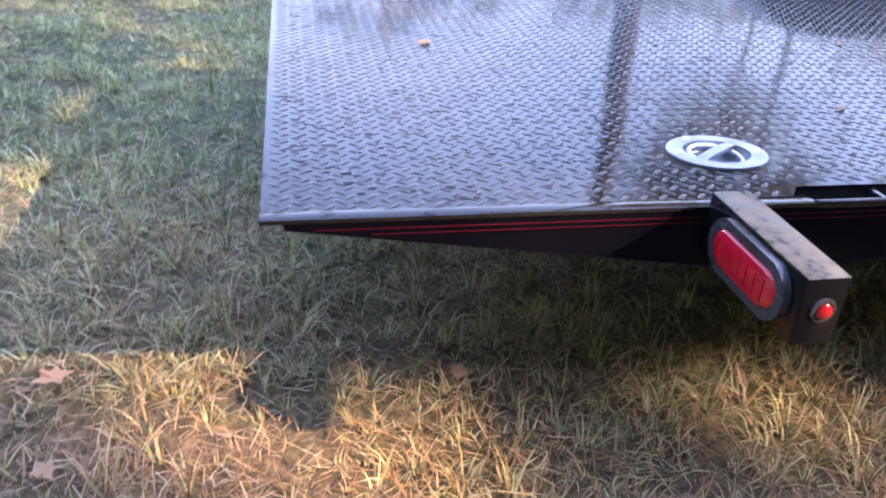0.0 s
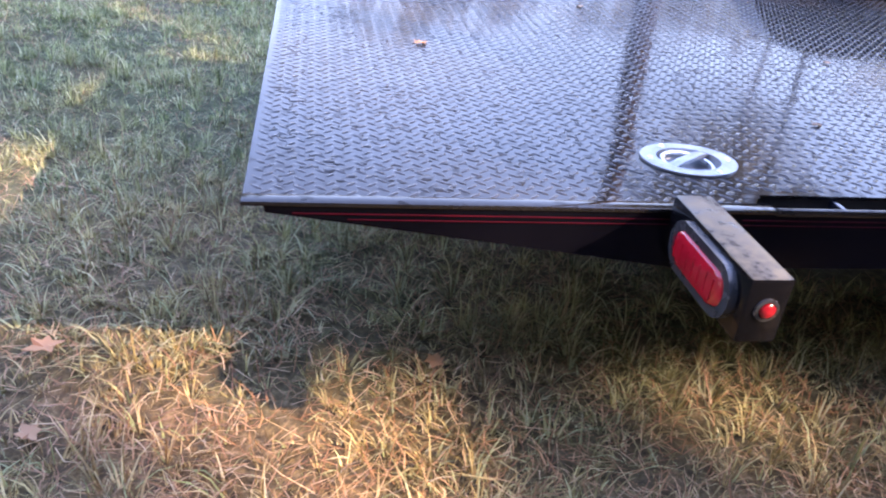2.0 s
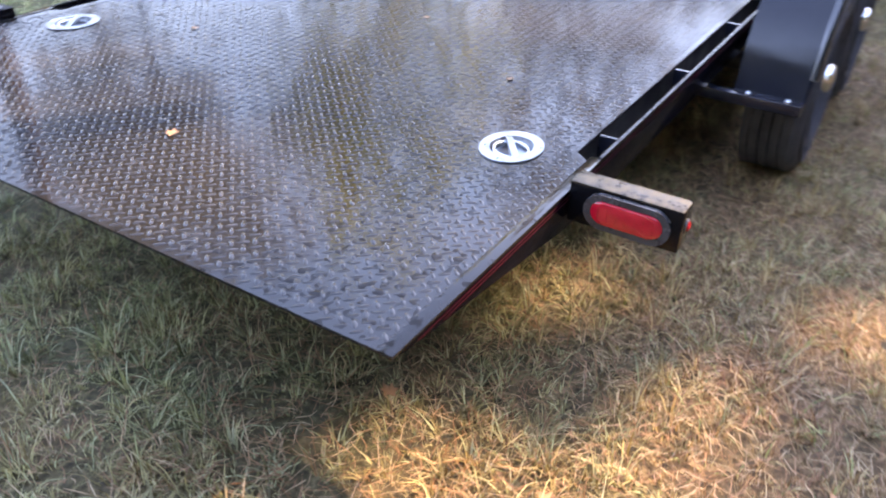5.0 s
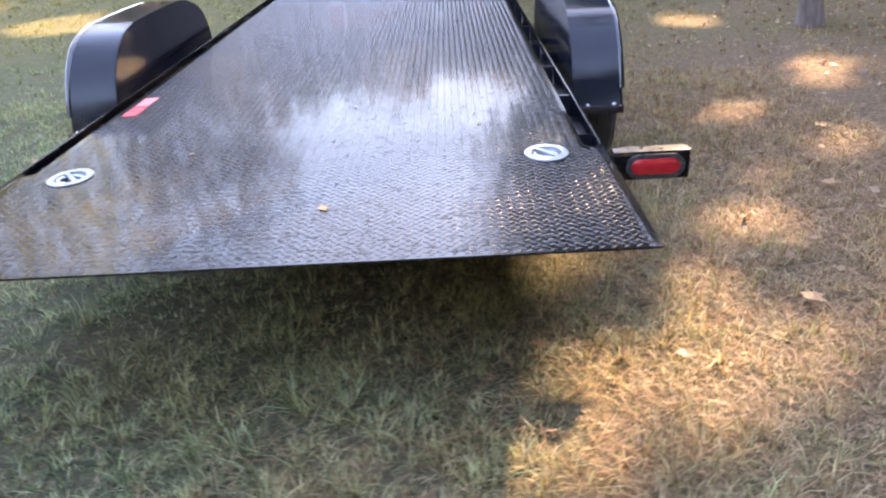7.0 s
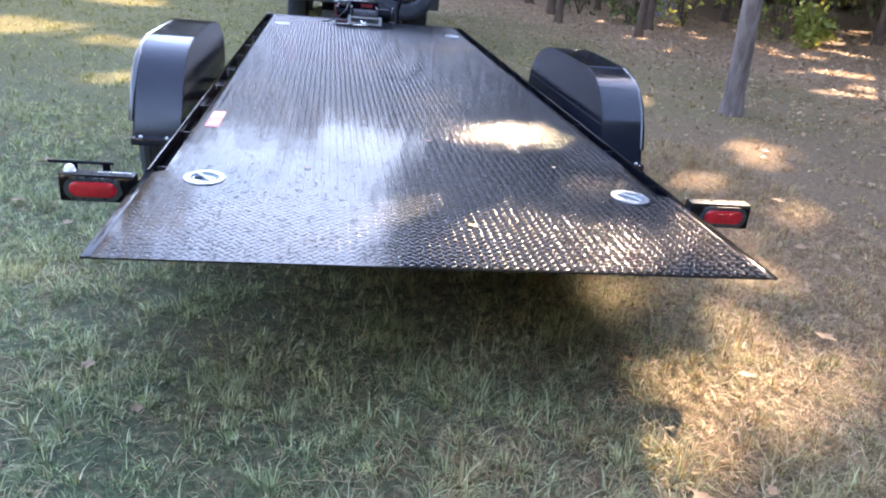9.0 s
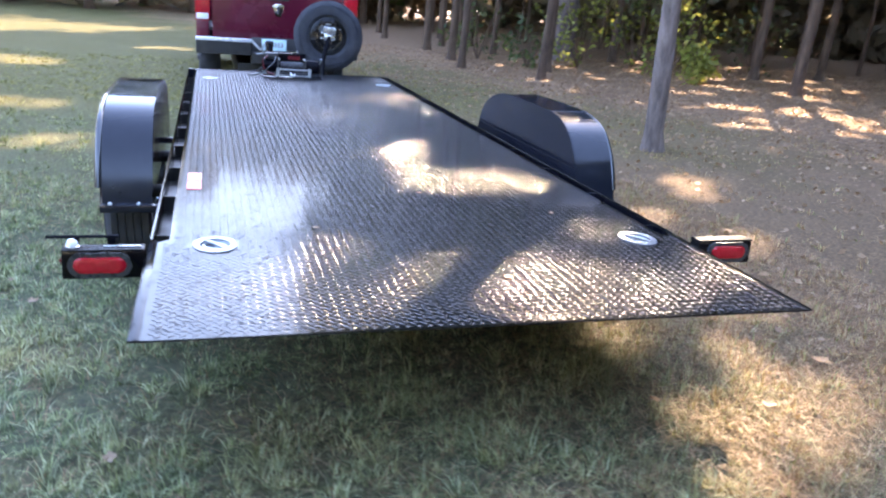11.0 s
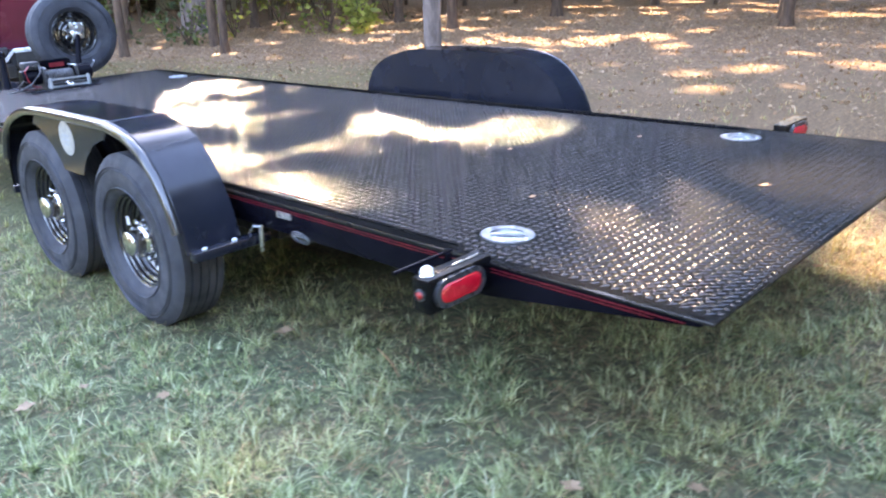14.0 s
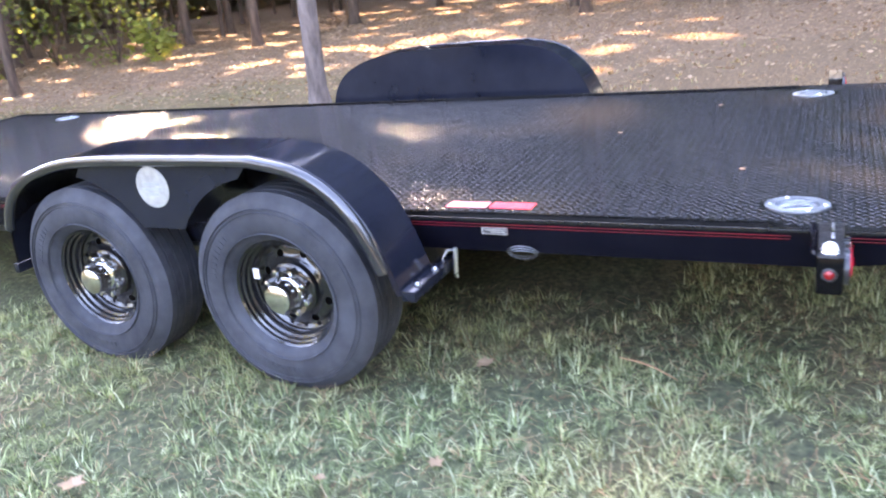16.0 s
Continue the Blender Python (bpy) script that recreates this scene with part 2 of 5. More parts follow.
M_REDLINE_SHADED.node_tree.nodes["Principled BSDF"].inputs["Specular IOR Level"].default_value = 0.06
M_RED_DARK = surface("dark_red_lens", (0.2, 0.006, 0.01), (0.32, 0.01, 0.015), 60.0, 0.12, 0.25, 0, 160, 0.08, 0.4)
M_TAPE_RED = surface("red_reflective_tape", (0.62, 0.04, 0.07), (0.75, 0.08, 0.1), 40.0, 0.25, 0.4, 0, 260, 0.1)
M_TAPE_PALE = surface("pale_reflective_tape", (0.70, 0.17, 0.19), (0.80, 0.26, 0.27), 40.0, 0.25, 0.4, 0, 260, 0.1)
M_WHITE = surface("white_plastic", (0.74, 0.75, 0.75), (0.83, 0.83, 0.82), 20.0, 0.25, 0.4, 0, 60, 0.0)
M_STICKER = surface("weathered_sticker", (0.26, 0.26, 0.24), (0.38, 0.37, 0.33), 30.0, 0.35, 0.5, 0, 60, 0.0)
M_PAPER = surface("aged_label", (0.3, 0.28, 0.25), (0.42, 0.4, 0.36), 30.0, 0.35, 0.5, 0, 60, 0.0)
M_GREY_INK = surface("grey_ink", (0.25, 0.27, 0.3), (0.34, 0.36, 0.38), 20.0, 0.4, 0.5, 0, 60, 0.0)
M_PLATE = surface("licence_plate", (0.46, 0.68, 0.73), (0.58, 0.78, 0.80), 9.0, 0.35, 0.5, 0, 60, 0.05)
M_RUBBER = surface("grommet_rubber", (0.02, 0.021, 0.024), (0.042, 0.044, 0.048), 12.0, 0.22, 0.36, 0, 100, 0.05)
M_MAROON = surface("maroon_car_paint", (0.10, 0.006, 0.022), (0.13, 0.009, 0.028), 1.5, 0.22, 0.3, 0.2, 60, 0.0, 1.0)
M_GLASS_DARK = surface("tinted_glass", (0.012, 0.014, 0.016), (0.02, 0.022, 0.024), 2.0, 0.03, 0.06, 0, 60, 0.0)
M_TRIM = surface("dark_trim_plastic", (0.022, 0.022, 0.024), (0.04, 0.04, 0.04), 9.0, 0.45, 0.6, 0, 160, 0.15)
M_GRASS = grass_material("grass_blades")
M_GROUND = ground_material("turf_and_leaf_litter")
M_BARK = bark_material("pine_bark", (0.075, 0.057, 0.048), (0.24, 0.185, 0.165))
M_BARK_DARK = bark_material("dark_bark", (0.042, 0.025, 0.016), (0.125, 0.076, 0.048))
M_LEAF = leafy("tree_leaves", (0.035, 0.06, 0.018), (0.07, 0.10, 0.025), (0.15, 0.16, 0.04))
# Sunlight is put into the next two leaf colours, well above M_LEAF
M_LEAF_LIT = leafy("sun_painted_green_leaves", (0.11, 0.14, 0.03), (0.24, 0.27, 0.05), (0.42, 0.42, 0.09), 0.5)
M_LEAF_GOLD = leafy("sun_painted_golden_leaves", (0.28, 0.28, 0.05), (0.48, 0.45, 0.09), (0.66, 0.58, 0.15), 0.5)
M_TUFT = leafy("yellow_green_tuft", (0.16, 0.19, 0.06), (0.32, 0.36, 0.13), (0.58, 0.56, 0.28), 0.35)
# Brown leaf colour lightened to stand in for haze over the far woods
M_FAR = leafy("haze_lightened_brush", (0.11, 0.092, 0.06), (0.22, 0.18, 0.115), (0.34, 0.28, 0.18), 0.45)
M_THATCH = leafy("dry_straw", (0.17, 0.075, 0.035), (0.36, 0.19, 0.09), (0.54, 0.40, 0.23), 0.2)
M_LITTER = leafy("wood_floor_leaves", (0.21, 0.115, 0.06), (0.33, 0.20, 0.11), (0.46, 0.30, 0.17), 0.2)
M_PALELEAF = leafy("bleached_leaf", (0.17, 0.10, 0.05), (0.25, 0.16, 0.09), (0.33, 0.23, 0.14), 0.2)
M_DEADLEAF = leafy("dead_leaf", (0.2, 0.075, 0.03), (0.34, 0.17, 0.075), (0.42, 0.26, 0.13), 0.2)


# ---------------------------------------------------------------- mesh helpers
def mesh_of(name, bm, mat, smooth=True):
    bmesh.ops.recalc_face_normals(bm, faces=bm.faces)
    me = bpy.data.meshes.new(name)
    bm.to_mesh(me)
    bm.free()
    me.materials.append(mat)
    if smooth:
        me.shade_smooth()
        me.set_sharp_from_angle(angle=radians(38))
    return me


def part(name, bm, mat, parent, label="", smooth=True):
    ob = new(name, mesh_of(name, bm, mat, smooth))
    ob.parent = parent
    if label:
        ob["label"] = label
    return ob


def thing(name, place, label, category, group="", kind=""):
    ob = new(name)
    ob.location = place
    ob.empty_display_size = 0.1
    return tagged(ob, label, category, group, kind)


def add_box(bm, x0, x1, y0, y1, z0, z1, bevel=0.0):
    r = bmesh.ops.create_cube(bm, size=1.0)
    bmesh.ops.transform(bm, verts=r["verts"], matrix=Matrix.Translation(((x0 + x1) / 2, (y0 + y1) / 2, (z0 + z1) / 2))
                        @ Matrix.Diagonal((x1 - x0, y1 - y0, z1 - z0, 1)))
    if bevel:
        es = list({e for v in r["verts"] for e in v.link_edges})
        bmesh.ops.bevel(bm, geom=es, offset=bevel, segments=2, affect="EDGES", profile=0.5)
    return bm


def box(x0, x1, y0, y1, z0, z1, bevel=0.0):
    return add_box(bmesh.new(), x0, x1, y0, y1, z0, z1, bevel)


def add_prism(bm, poly, a0, a1, axis="x", bevel=0.0):
    """A polygon extruded along an axis: for x its points are (y, z), for y (x, z), for z (x, y)."""
    put = {"x": lambda u, v, w: (w, u, v), "y": lambda u, v, w: (u, w, v), "z": lambda u, v, w: (u, v, w)}[axis]
    lo = [bm.verts.new(put(u, v, a0)) for u, v in poly]
    hi = [bm.verts.new(put(u, v, a1)) for u, v in poly]
    fs = [bm.faces.new(lo), bm.faces.new(hi[::-1])]
    for i in range(len(poly)):
        j = (i + 1) % len(poly)
        fs.append(bm.faces.new((lo[i], hi[i], hi[j], lo[j])))
    if bevel:
        es = list({e for f in fs[:2] for e in f.edges})
        bmesh.ops.bevel(bm, geom=es, offset=bevel, segments=2, affect="EDGES", profile=0.5)
    return bm


def prism(poly, a0, a1, axis="x", bevel=0.0):
    return add_prism(bmesh.new(), poly, a0, a1, axis, bevel)


def add_lathe(bm, profile, m=Matrix.Identity(4), steps=32):
    """A profile of (radius, height) turned round z, then moved by m. A closed profile repeats its first point."""
    rings = []
    for r, h in profile:
        if r < 1e-6:
            rings.append([bm.verts.new(m @ Vector((0, 0, h)))])
        else:
            rings.append([bm.verts.new(m @ Vector((r * math.cos(a), r * math.sin(a), h)))
                          for a in (2 * math.pi * i / steps for i in range(steps))])
    for a, b in zip(rings, rings[1:]):
        for i in range(steps):
            j = (i + 1) % steps
            q = [a[i % len(a)], a[j % len(a)], b[j % len(b)], b[i % len(b)]]
            q = [v for k, v in enumerate(q) if v not in q[:k]]
            if len(q) > 2:
                bm.faces.new(q)
    return bm


def lathe(profile, m=Matrix.Identity(4), steps=32):
    return add_lathe(bmesh.new(), profile, m, steps)


def add_tube(bm, pts, radii, sides=8):
    """A round tube through points."""
    pts = [Vector(p) for p in pts]
    if isinstance(radii, (int, float)):
        radii = [radii] * len(pts)
    rings, up = [], Vector((0.3, 0.1, 1)).normalized()
    for i, (p, r) in enumerate(zip(pts, radii)):
        d = (pts[min(i + 1, len(pts) - 1)] - pts[max(i - 1, 0)]).normalized()
        u = d.cross(up)
        if u.length < 0.05:
            u = d.cross(Vector((1, 0, 0)))
        u.normalize()
        v = d.cross(u)
        rings.append([bm.verts.new(p + r * (math.cos(a) * u + math.sin(a) * v))
                      for a in (2 * math.pi * k / sides for k in range(sides))])
    for a, b in zip(rings, rings[1:]):
        for k in range(sides):
            bm.faces.new((a[k], a[(k + 1) % sides], b[(k + 1) % sides], b[k]))
    bm.faces.new(rings[0][::-1])
    bm.faces.new(rings[-1])
    return bm


def tube(pts, radii, sides=8):
    return add_tube(bmesh.new(), pts, radii, sides)


def oval(a, b, n=28, square=1.0):
    out = []
    for i in range(n):
        t = 2 * math.pi * i / n
        c, s = math.cos(t), math.sin(t)
        out.append((a * math.copysign(abs(c) ** square, c), b * math.copysign(abs(s) ** square, s)))
    return out


def stadium(a, b, n=10):
    """A slot outline, half length a, half height b."""
    return [(math.copysign(a - b, math.cos(t)) + b * math.cos(t), b * math.sin(t))
            for t in [(-0.5 + (i + 0.5) / n) * math.pi for i in range(n)] + [(0.5 + (i + 0.5) / n) * math.pi for i in range(n)]]


def ring_prism(outer, inner, a0, a1, axis):
    """A flat ring between two outlines of equal count."""
    put = {"y": lambda u, v, w: (u, w, v), "z": lambda u, v, w: (u, v, w), "x": lambda u, v, w: (w, u, v)}[axis]
    bm = bmesh.new()
    vs = [[bm.verts.new(put(u, v, w)) for u, v in poly] for poly, w in ((outer, a0), (outer, a1), (inner, a1), (inner, a0))]
    k = len(outer)
    for q in range(4):
        a, b = vs[q], vs[(q + 1) % 4]
        for i in range(k):
            j = (i + 1) % k
            bm.faces.new((a[i], a[j], b[j], b[i]))
    return bm


def stuff_mesh(name, verts, faces, mat, parent=None, label="", category="", smooth=False):
    me = bpy.data.meshes.new(name)
    me.from_pydata(verts, [], faces)
    me.materials.append(mat)
    if smooth:
        me.shade_smooth()
    ob = new(name, me)
    ob.parent = parent
    return tagged(ob, label, category, "", "stuff")


def quads_mesh(name, corners, mat):
    """corners: array (n, 4, 3), each a loose quad."""
    n = len(corners)
    me = bpy.data.meshes.new(name)
    me.vertices.add(4 * n)
    me.vertices.foreach_set("co", corners.reshape(-1).astype(np.float32))
    me.loops.add(4 * n)
    me.loops.foreach_set("vertex_index", np.arange(4 * n, dtype=np.int32))
    me.polygons.add(n)
    me.polygons.foreach_set("loop_start", np.arange(0, 4 * n, 4, dtype=np.int32))
    me.update(calc_edges=True)
    me.materials.append(mat)
    return me


rng = np.random.default_rng(7)

# ---------------------------------------------------------------- ground


def lift(x, y):
    """Height of the turf: low humps, a slight rise into the woods."""
    return (0.018 * np.sin(1.3 * x + 0.6) * np.sin(1.1 * y + 1.0) + 0.012 * np.sin(3.1 * x - 0.8 * y)
            + 0.010 * np.sin(2.7 * y + 1.7 * x + 2.0))


axis_near = np.arange(-14, 22.01, 0.25)
axis_x = np.r_[-900, -300, -120, -60, -35, -22, axis_near, 28, 36, 50, 80, 160, 400, 900]
axis_y = np.r_[-900, -300, -120, -60, -35, -22, axis_near, 26, 32, 42, 60, 90, 160, 400, 900]
gx, gy = np.meshgrid(axis_x, axis_y)
gz = np.where((abs(gx) < 60) & (abs(gy) < 60), lift(gx, gy), 0.0)
cols = len(axis_x)
quads = [(j * cols + i, j * cols + i + 1, (j + 1) * cols + i + 1, (j + 1) * cols + i)
         for j in range(len(axis_y) - 1) for i in range(cols - 1)]
ground = stuff_mesh("ground", np.stack([gx, gy, gz], -1).reshape(-1, 3).tolist(), quads, M_GROUND, smooth=True)
tagged(ground, "patchy lawn of green and straw grass running into woodland leaf litter", "ground", "", "structure")


def blades(n, x0, x1, y0, y1, h0, h1, w, keep=None, loose=1.0):
    """Bent grass blades, each a quad strip of two with a narrow tip; tufts by thinning."""
    per = 13
    m = n // per
    cx, cy = rng.uniform(x0, x1, m), rng.uniform(y0, y1, m)
    hump = np.sin(5.1 * cx + 2.2 * np.sin(3.3 * cy)) * np.sin(4.7 * cy + 1.9 * np.sin(2.9 * cx)) + 0.5 * np.sin(13 * cx + 5 * cy) * np.sin(11 * cy - 4 * cx)
    ok = rng.uniform(-1.6, 1.0, m) < hump + 0.45
    ok &= rng.uniform(size=m) > 0.72 * np.clip((cx - 1.5 + 0.3 * hump) / 1.6, 0, 1)
    if keep is not None:
        ok &= keep(cx, cy)
    cx, cy, hump = cx[ok], cy[ok], hump[ok]
    m = len(cx)
    tall, spread = rng.uniform(0.55, 1.45, m) ** 1.3, rng.uniform(0.004, 0.022, m) * loose
    way = rng.uniform(0, 2 * np.pi, m)
    pick = np.repeat(np.arange(m), per)
    n = len(pick)
    a = way[pick] + rng.normal(0, 1.5, n)
    off = spread[pick] * rng.uniform(0.1, 1.0, n)
    x, y = cx[pick] + off * np.cos(a), cy[pick] + off * np.sin(a)
    z = lift(x, y) - 0.004
    h = rng.uniform(h0, h1, n) * tall[pick] * (1 + 0.3 * hump[pick])
    lean = rng.uniform(0.12, 1.6, n)
    d = np.stack([np.cos(a), np.sin(a)], -1)
    s = np.stack([-np.sin(a), np.cos(a)], -1) * (w * rng.uniform(0.6, 1.3, n))[:, None]
    base = np.stack([x, y], -1)
    def at(k, side):
        reach = h * lean * k ** 1.7
        up = h * k * np.maximum(0.12, 1 - 0.42 * lean * k)
        q = base + d * reach[:, None] + s * side * (1 - 0.8 * k)
        return np.c_[q, z + up]
    c1 = np.stack([at(0, -1), at(0, 1), at(0.55, 1), at(0.55, -1)], 1)
    c2 = at(1.0, 0)
    return c1, c2


def strip_mesh(name, c1, c2, mat):
    """Blades of five vertices: a quad and a pointed tip."""
    n = len(c1)
    v = np.concatenate([c1, c2[:, None]], 1).reshape(-1, 3)
    k = np.arange(n)[:, None] * 5
    loops = np.concatenate([k + [0, 1, 2, 3], k + [3, 2, 4]], 1).reshape(-1)
    me = bpy.data.meshes.new(name)
    me.vertices.add(len(v))
    me.vertices.foreach_set("co", v.reshape(-1).astype(np.float32))
    me.loops.add(len(loops))
    me.loops.foreach_set("vertex_index", loops.astype(np.int32))
    me.polygons.add(2 * n)
    me.polygons.foreach_set("loop_start", (np.arange(n, dtype=np.int32)[:, None] * 7 + np.array([0, 4], np.int32)).ravel())
    me.update(calc_edges=True)
    me.materials.append(mat)
    me.shade_smooth()
    return me


wheel_keep = lambda x, y: ~((abs(x) < 0.4) & (y > 1.2)) & ~((abs(abs(x) - 1.226) < 0.09) & ((abs(y - 2.325) < 0.11) | (abs(y - 3.215) < 0.11)))
under = blades(330000, -3.6, 2.9, -2.6, 4.2, 0.010, 0.042, 0.0015, wheel_keep, 1.6)
over = blades(180000, -3.6, 2.9, -2.6, 4.2, 0.025, 0.070, 0.0026, wheel_keep, 1.9)
near = tuple(np.concatenate(pair) for pair in zip(under, over))
wide_area = lambda x, y: ~((x > -3.6) & (x < 2.9) & (y > -2.6) & (y < 4.2)) & (0.93 * x + 0.3 * y < 8.5)
wide = blades(200000, -9.0, 8.5, -2.0, 14.0, 0.02, 0.065, 0.0036, wide_area, 5.0)


def strands(n, x0, x1, y0, y1):
    """Thin dead stalks lying loose on the turf, a few standing up."""
    x, y = rng.uniform(x0, x1, n), rng.uniform(y0, y1, n)
    ok = wheel_keep(x, y) & (rng.uniform(size=n) < 0.2 + 0.8 * np.clip((x + 0.6) / 1.8, 0, 1))
    x, y = x[ok], y[ok]
    n = len(x)
    a = rng.uniform(0, 2 * np.pi, n)
    ln = rng.uniform(0.025, 0.085, n) * np.where(rng.uniform(size=n) < 0.06, 1.7, 1.0)
    tilt = np.abs(rng.normal(0, 0.32, n)) + np.where(rng.uniform(size=n) < 0.08, 0.7, 0.0)
    d = np.stack([np.cos(a) * np.cos(tilt), np.sin(a) * np.cos(tilt), np.sin(tilt)], -1) * ln[:, None]
    side = np.stack([-np.sin(a), np.cos(a), np.zeros(n)], -1) * rng.uniform(0.0006, 0.0013, n)[:, None]
    base = np.stack([x, y, lift(x, y) + rng.uniform(0.003, 0.03, n)], -1)
    bend = np.stack([-np.sin(a), np.cos(a), np.full(n, 0.4)], -1) * (ln * rng.normal(0, 0.12, n))[:, None]
    return np.stack([base - side, base + side, base + d * 0.55 + bend + side, base + d * 0.55 + bend - side], 1), base + d


thatch = strands(120000, -3.4, 2.9, -2.4, 4.0)
thatch_ob = new("dry_thatch", strip_mesh("dry_thatch", thatch[0], thatch[1], M_THATCH))
tagged(thatch_ob, "loose dead straw stalks lying in the lawn", "straw", "", "stuff")
lawn = new("grass", strip_mesh("grass", near[0], near[1], M_GRASS))
tagged(lawn, "short mown lawn of green and straw-coloured blades", "grass", "", "stuff")
far_lawn = new("lawn_grass", strip_mesh("lawn_grass", wide[0], wide[1], M_GRASS))
tagged(far_lawn, "rough lawn grass with dry straw patches", "grass", "", "stuff")

# ---------------------------------------------------------------- trailer
DECK = lambda y: 0.560 + 0.0008 * y        # height of the deck's top, rising to the front
Y1 = 6.60                                  # the deck's front edge
X_OUT, X_IN = 1.04, 0.975                  # outer rail, plate edge
TILT = math.atan(0.0008)
trailer = thing("tilt_trailer", (0, 0, 0), "black tandem-axle tilt-deck car trailer with diamond-plate deck on grass", "trailer")


def slope(bm, z0=0.0):
    """Lay a mesh built on z = 0 onto the sloping deck."""
    for v in bm.verts:
        v.co.z += DECK(v.co.y) + z0
    return bm


# deck sheet: wide at the tail, narrower between the stake rails
RINGS = ((0.834, 0.762), (-0.821, 0.762), (0.831, 5.855), (-0.831, 5.855))
bm = bmesh.new()
loops = [[(-1.012, -0.012), (1.012, -0.012), (1.012, 0.80), (X_IN, 0.83), (X_IN, Y1), (-X_IN, Y1), (-X_IN, 0.83), (-1.012, 0.80)]]
loops += [[(x + u, y + v) for u, v in oval(0.052, 0.061, 24)] for x, y in RINGS]
edges = []
for loop in loops:
    vs = [bm.verts.new((x, y, 0)) for x, y in loop]
    edges += [bm.edges.new((a, b)) for a, b in zip(vs, vs[1:] + vs[:1])]
bmesh.ops.triangle_fill(bm, use_beauty=True, use_dissolve=False, edges=edges)
r = bmesh.ops.extrude_face_region(bm, geom=bm.faces[:])
bmesh.ops.translate(bm, verts=[v for v in r["geom"] if isinstance(v, bmesh.types.BMVert)], vec=(0, 0, -0.006))
slope(bm)
deck = part("deck_plate", bm, M_DECK, trailer, "glossy black diamond-plate steel deck with dew spots")


def tread():
    """Raised lens-shaped lugs: rows leaning one way, with rows leaning the other way set between them."""
    pitch, half_l, half_w, h = 0.0315, 0.0152, 0.0050, 0.0017
    rim = [(-1, 0), (-0.45, -0.85), (0.45, -0.85), (1, 0), (0.45, 0.85), (-0.45, 0.85)]
    full = [(u, v, 0) for u, v in rim] + [(0.68 * u, 0.6 * v, 0.75) for u, v in rim] + [(-0.4, 0, 1), (0.4, 0, 1)]
    full_faces = [(i, (i + 1) % 6, 6 + (i + 1) % 6, 6 + i) for i in range(6)]
    full_faces += [(6, 7, 12), (7, 8, 13, 12), (8, 9, 13), (9, 10, 13), (10, 11, 12, 13), (11, 6, 12)]
    verts, polys, start = [], [], 0
    for lean in (1, -1):
        half = 0.0 if lean > 0 else 0.5
        xs = (np.arange(-32, 33) + 0.25 + half) * pitch
        ys = 0.006 + (np.arange(int(Y1 / pitch)) + half) * pitch
        cx, cy = (g.ravel() for g in np.meshgrid(xs, ys))
        keep = ((abs(cx) < 0.955) | (cy < 0.79)) & (cx > -0.998) & (cx < 1.026) & (cy < Y1 - 0.02)
        for rx, ry in RINGS:
            keep &= ((cx - rx) / 0.086) ** 2 + ((cy - ry) / 0.101) ** 2 > 1
        b = np.array(full) * (half_l, half_w, h)
        c, sn = math.cos(radians(45 * lean)), math.sin(radians(45 * lean))
        vx = cx[keep][:, None] + b[:, 0] * c - b[:, 1] * sn
        vy = cy[keep][:, None] + b[:, 0] * sn + b[:, 1] * c
        verts.append(np.stack([vx, vy, DECK(vy) + b[:, 2] - 0.0001], -1).reshape(-1, 3))
        count = int(keep.sum())
        polys += [tuple(q + start + len(full) * i for q in face) for i in range(count) for face in full_faces]
        start += len(full) * count
    return stuff_mesh("tread_pattern", np.concatenate(verts).tolist(), polys, M_LUG, trailer, "raised black tread lugs", "", True)


tread()


def dew():
    """Flat beads of dew standing on the plate, too many to count."""
    drops = np.random.default_rng(15)
    n = 5200
    x, y = drops.uniform(-0.99, 0.99, n), 4.4 * drops.uniform(0, 1, n) ** 1.25 + 0.02
    ok = (abs(x) < 0.95) | (y < 0.78)
    ok &= np.sin(3.1 * x + 1.0) * np.sin(2.3 * y) + drops.uniform(-1.3, 1.0, n) < 0.55
    for rx, ry in RINGS:
        ok &= ((x - rx) / 0.09) ** 2 + ((y - ry) / 0.105) ** 2 > 1
    x, y = x[ok], y[ok]
    n, k = len(x), 9
    r = drops.uniform(0.0022, 0.0065, n) * np.where(drops.uniform(size=n) < 0.22, 1.7, 1.0)
    a = np.linspace(0, 2 * np.pi, k, endpoint=False)
    wob = 1 + drops.uniform(-0.25, 0.25, (n, k))
    wide = drops.uniform(0.85, 1.3, n)[:, None]
    rings = []
    for f, h in ((1.0, 0.0), (0.82, 0.55), (0.45, 0.92)):
        vx = x[:, None] + f * wob * r[:, None] * np.cos(a) * wide
        vy = y[:, None] + f * wob * r[:, None] * np.sin(a)
        rings.append(np.stack([vx, vy, DECK(vy) + 0.0003 + 0.0012 * h * (r[:, None] / 0.008) ** 0.5], -1))
    top = np.stack([x, y, DECK(y) + 0.0003 + 0.0012 * (r / 0.008) ** 0.5], -1)[:, None]
    verts = np.concatenate(rings + [top], 1).reshape(-1, 3)
    per, polys = 3 * k + 1, []
    for i in range(n):
        b = i * per
        for j in range(k):
            m = (j + 1) % k
            polys += [(b + j, b + m, b + k + m, b + k + j), (b + k + j, b + k + m, b + 2 * k + m, b + 2 * k + j), (b + 2 * k + j, b + 2 * k + m, b + 3 * k)]
    return stuff_mesh("dew", verts.tolist(), polys, M_DEW, trailer, "beads of dew on the deck", "", True)


dew()


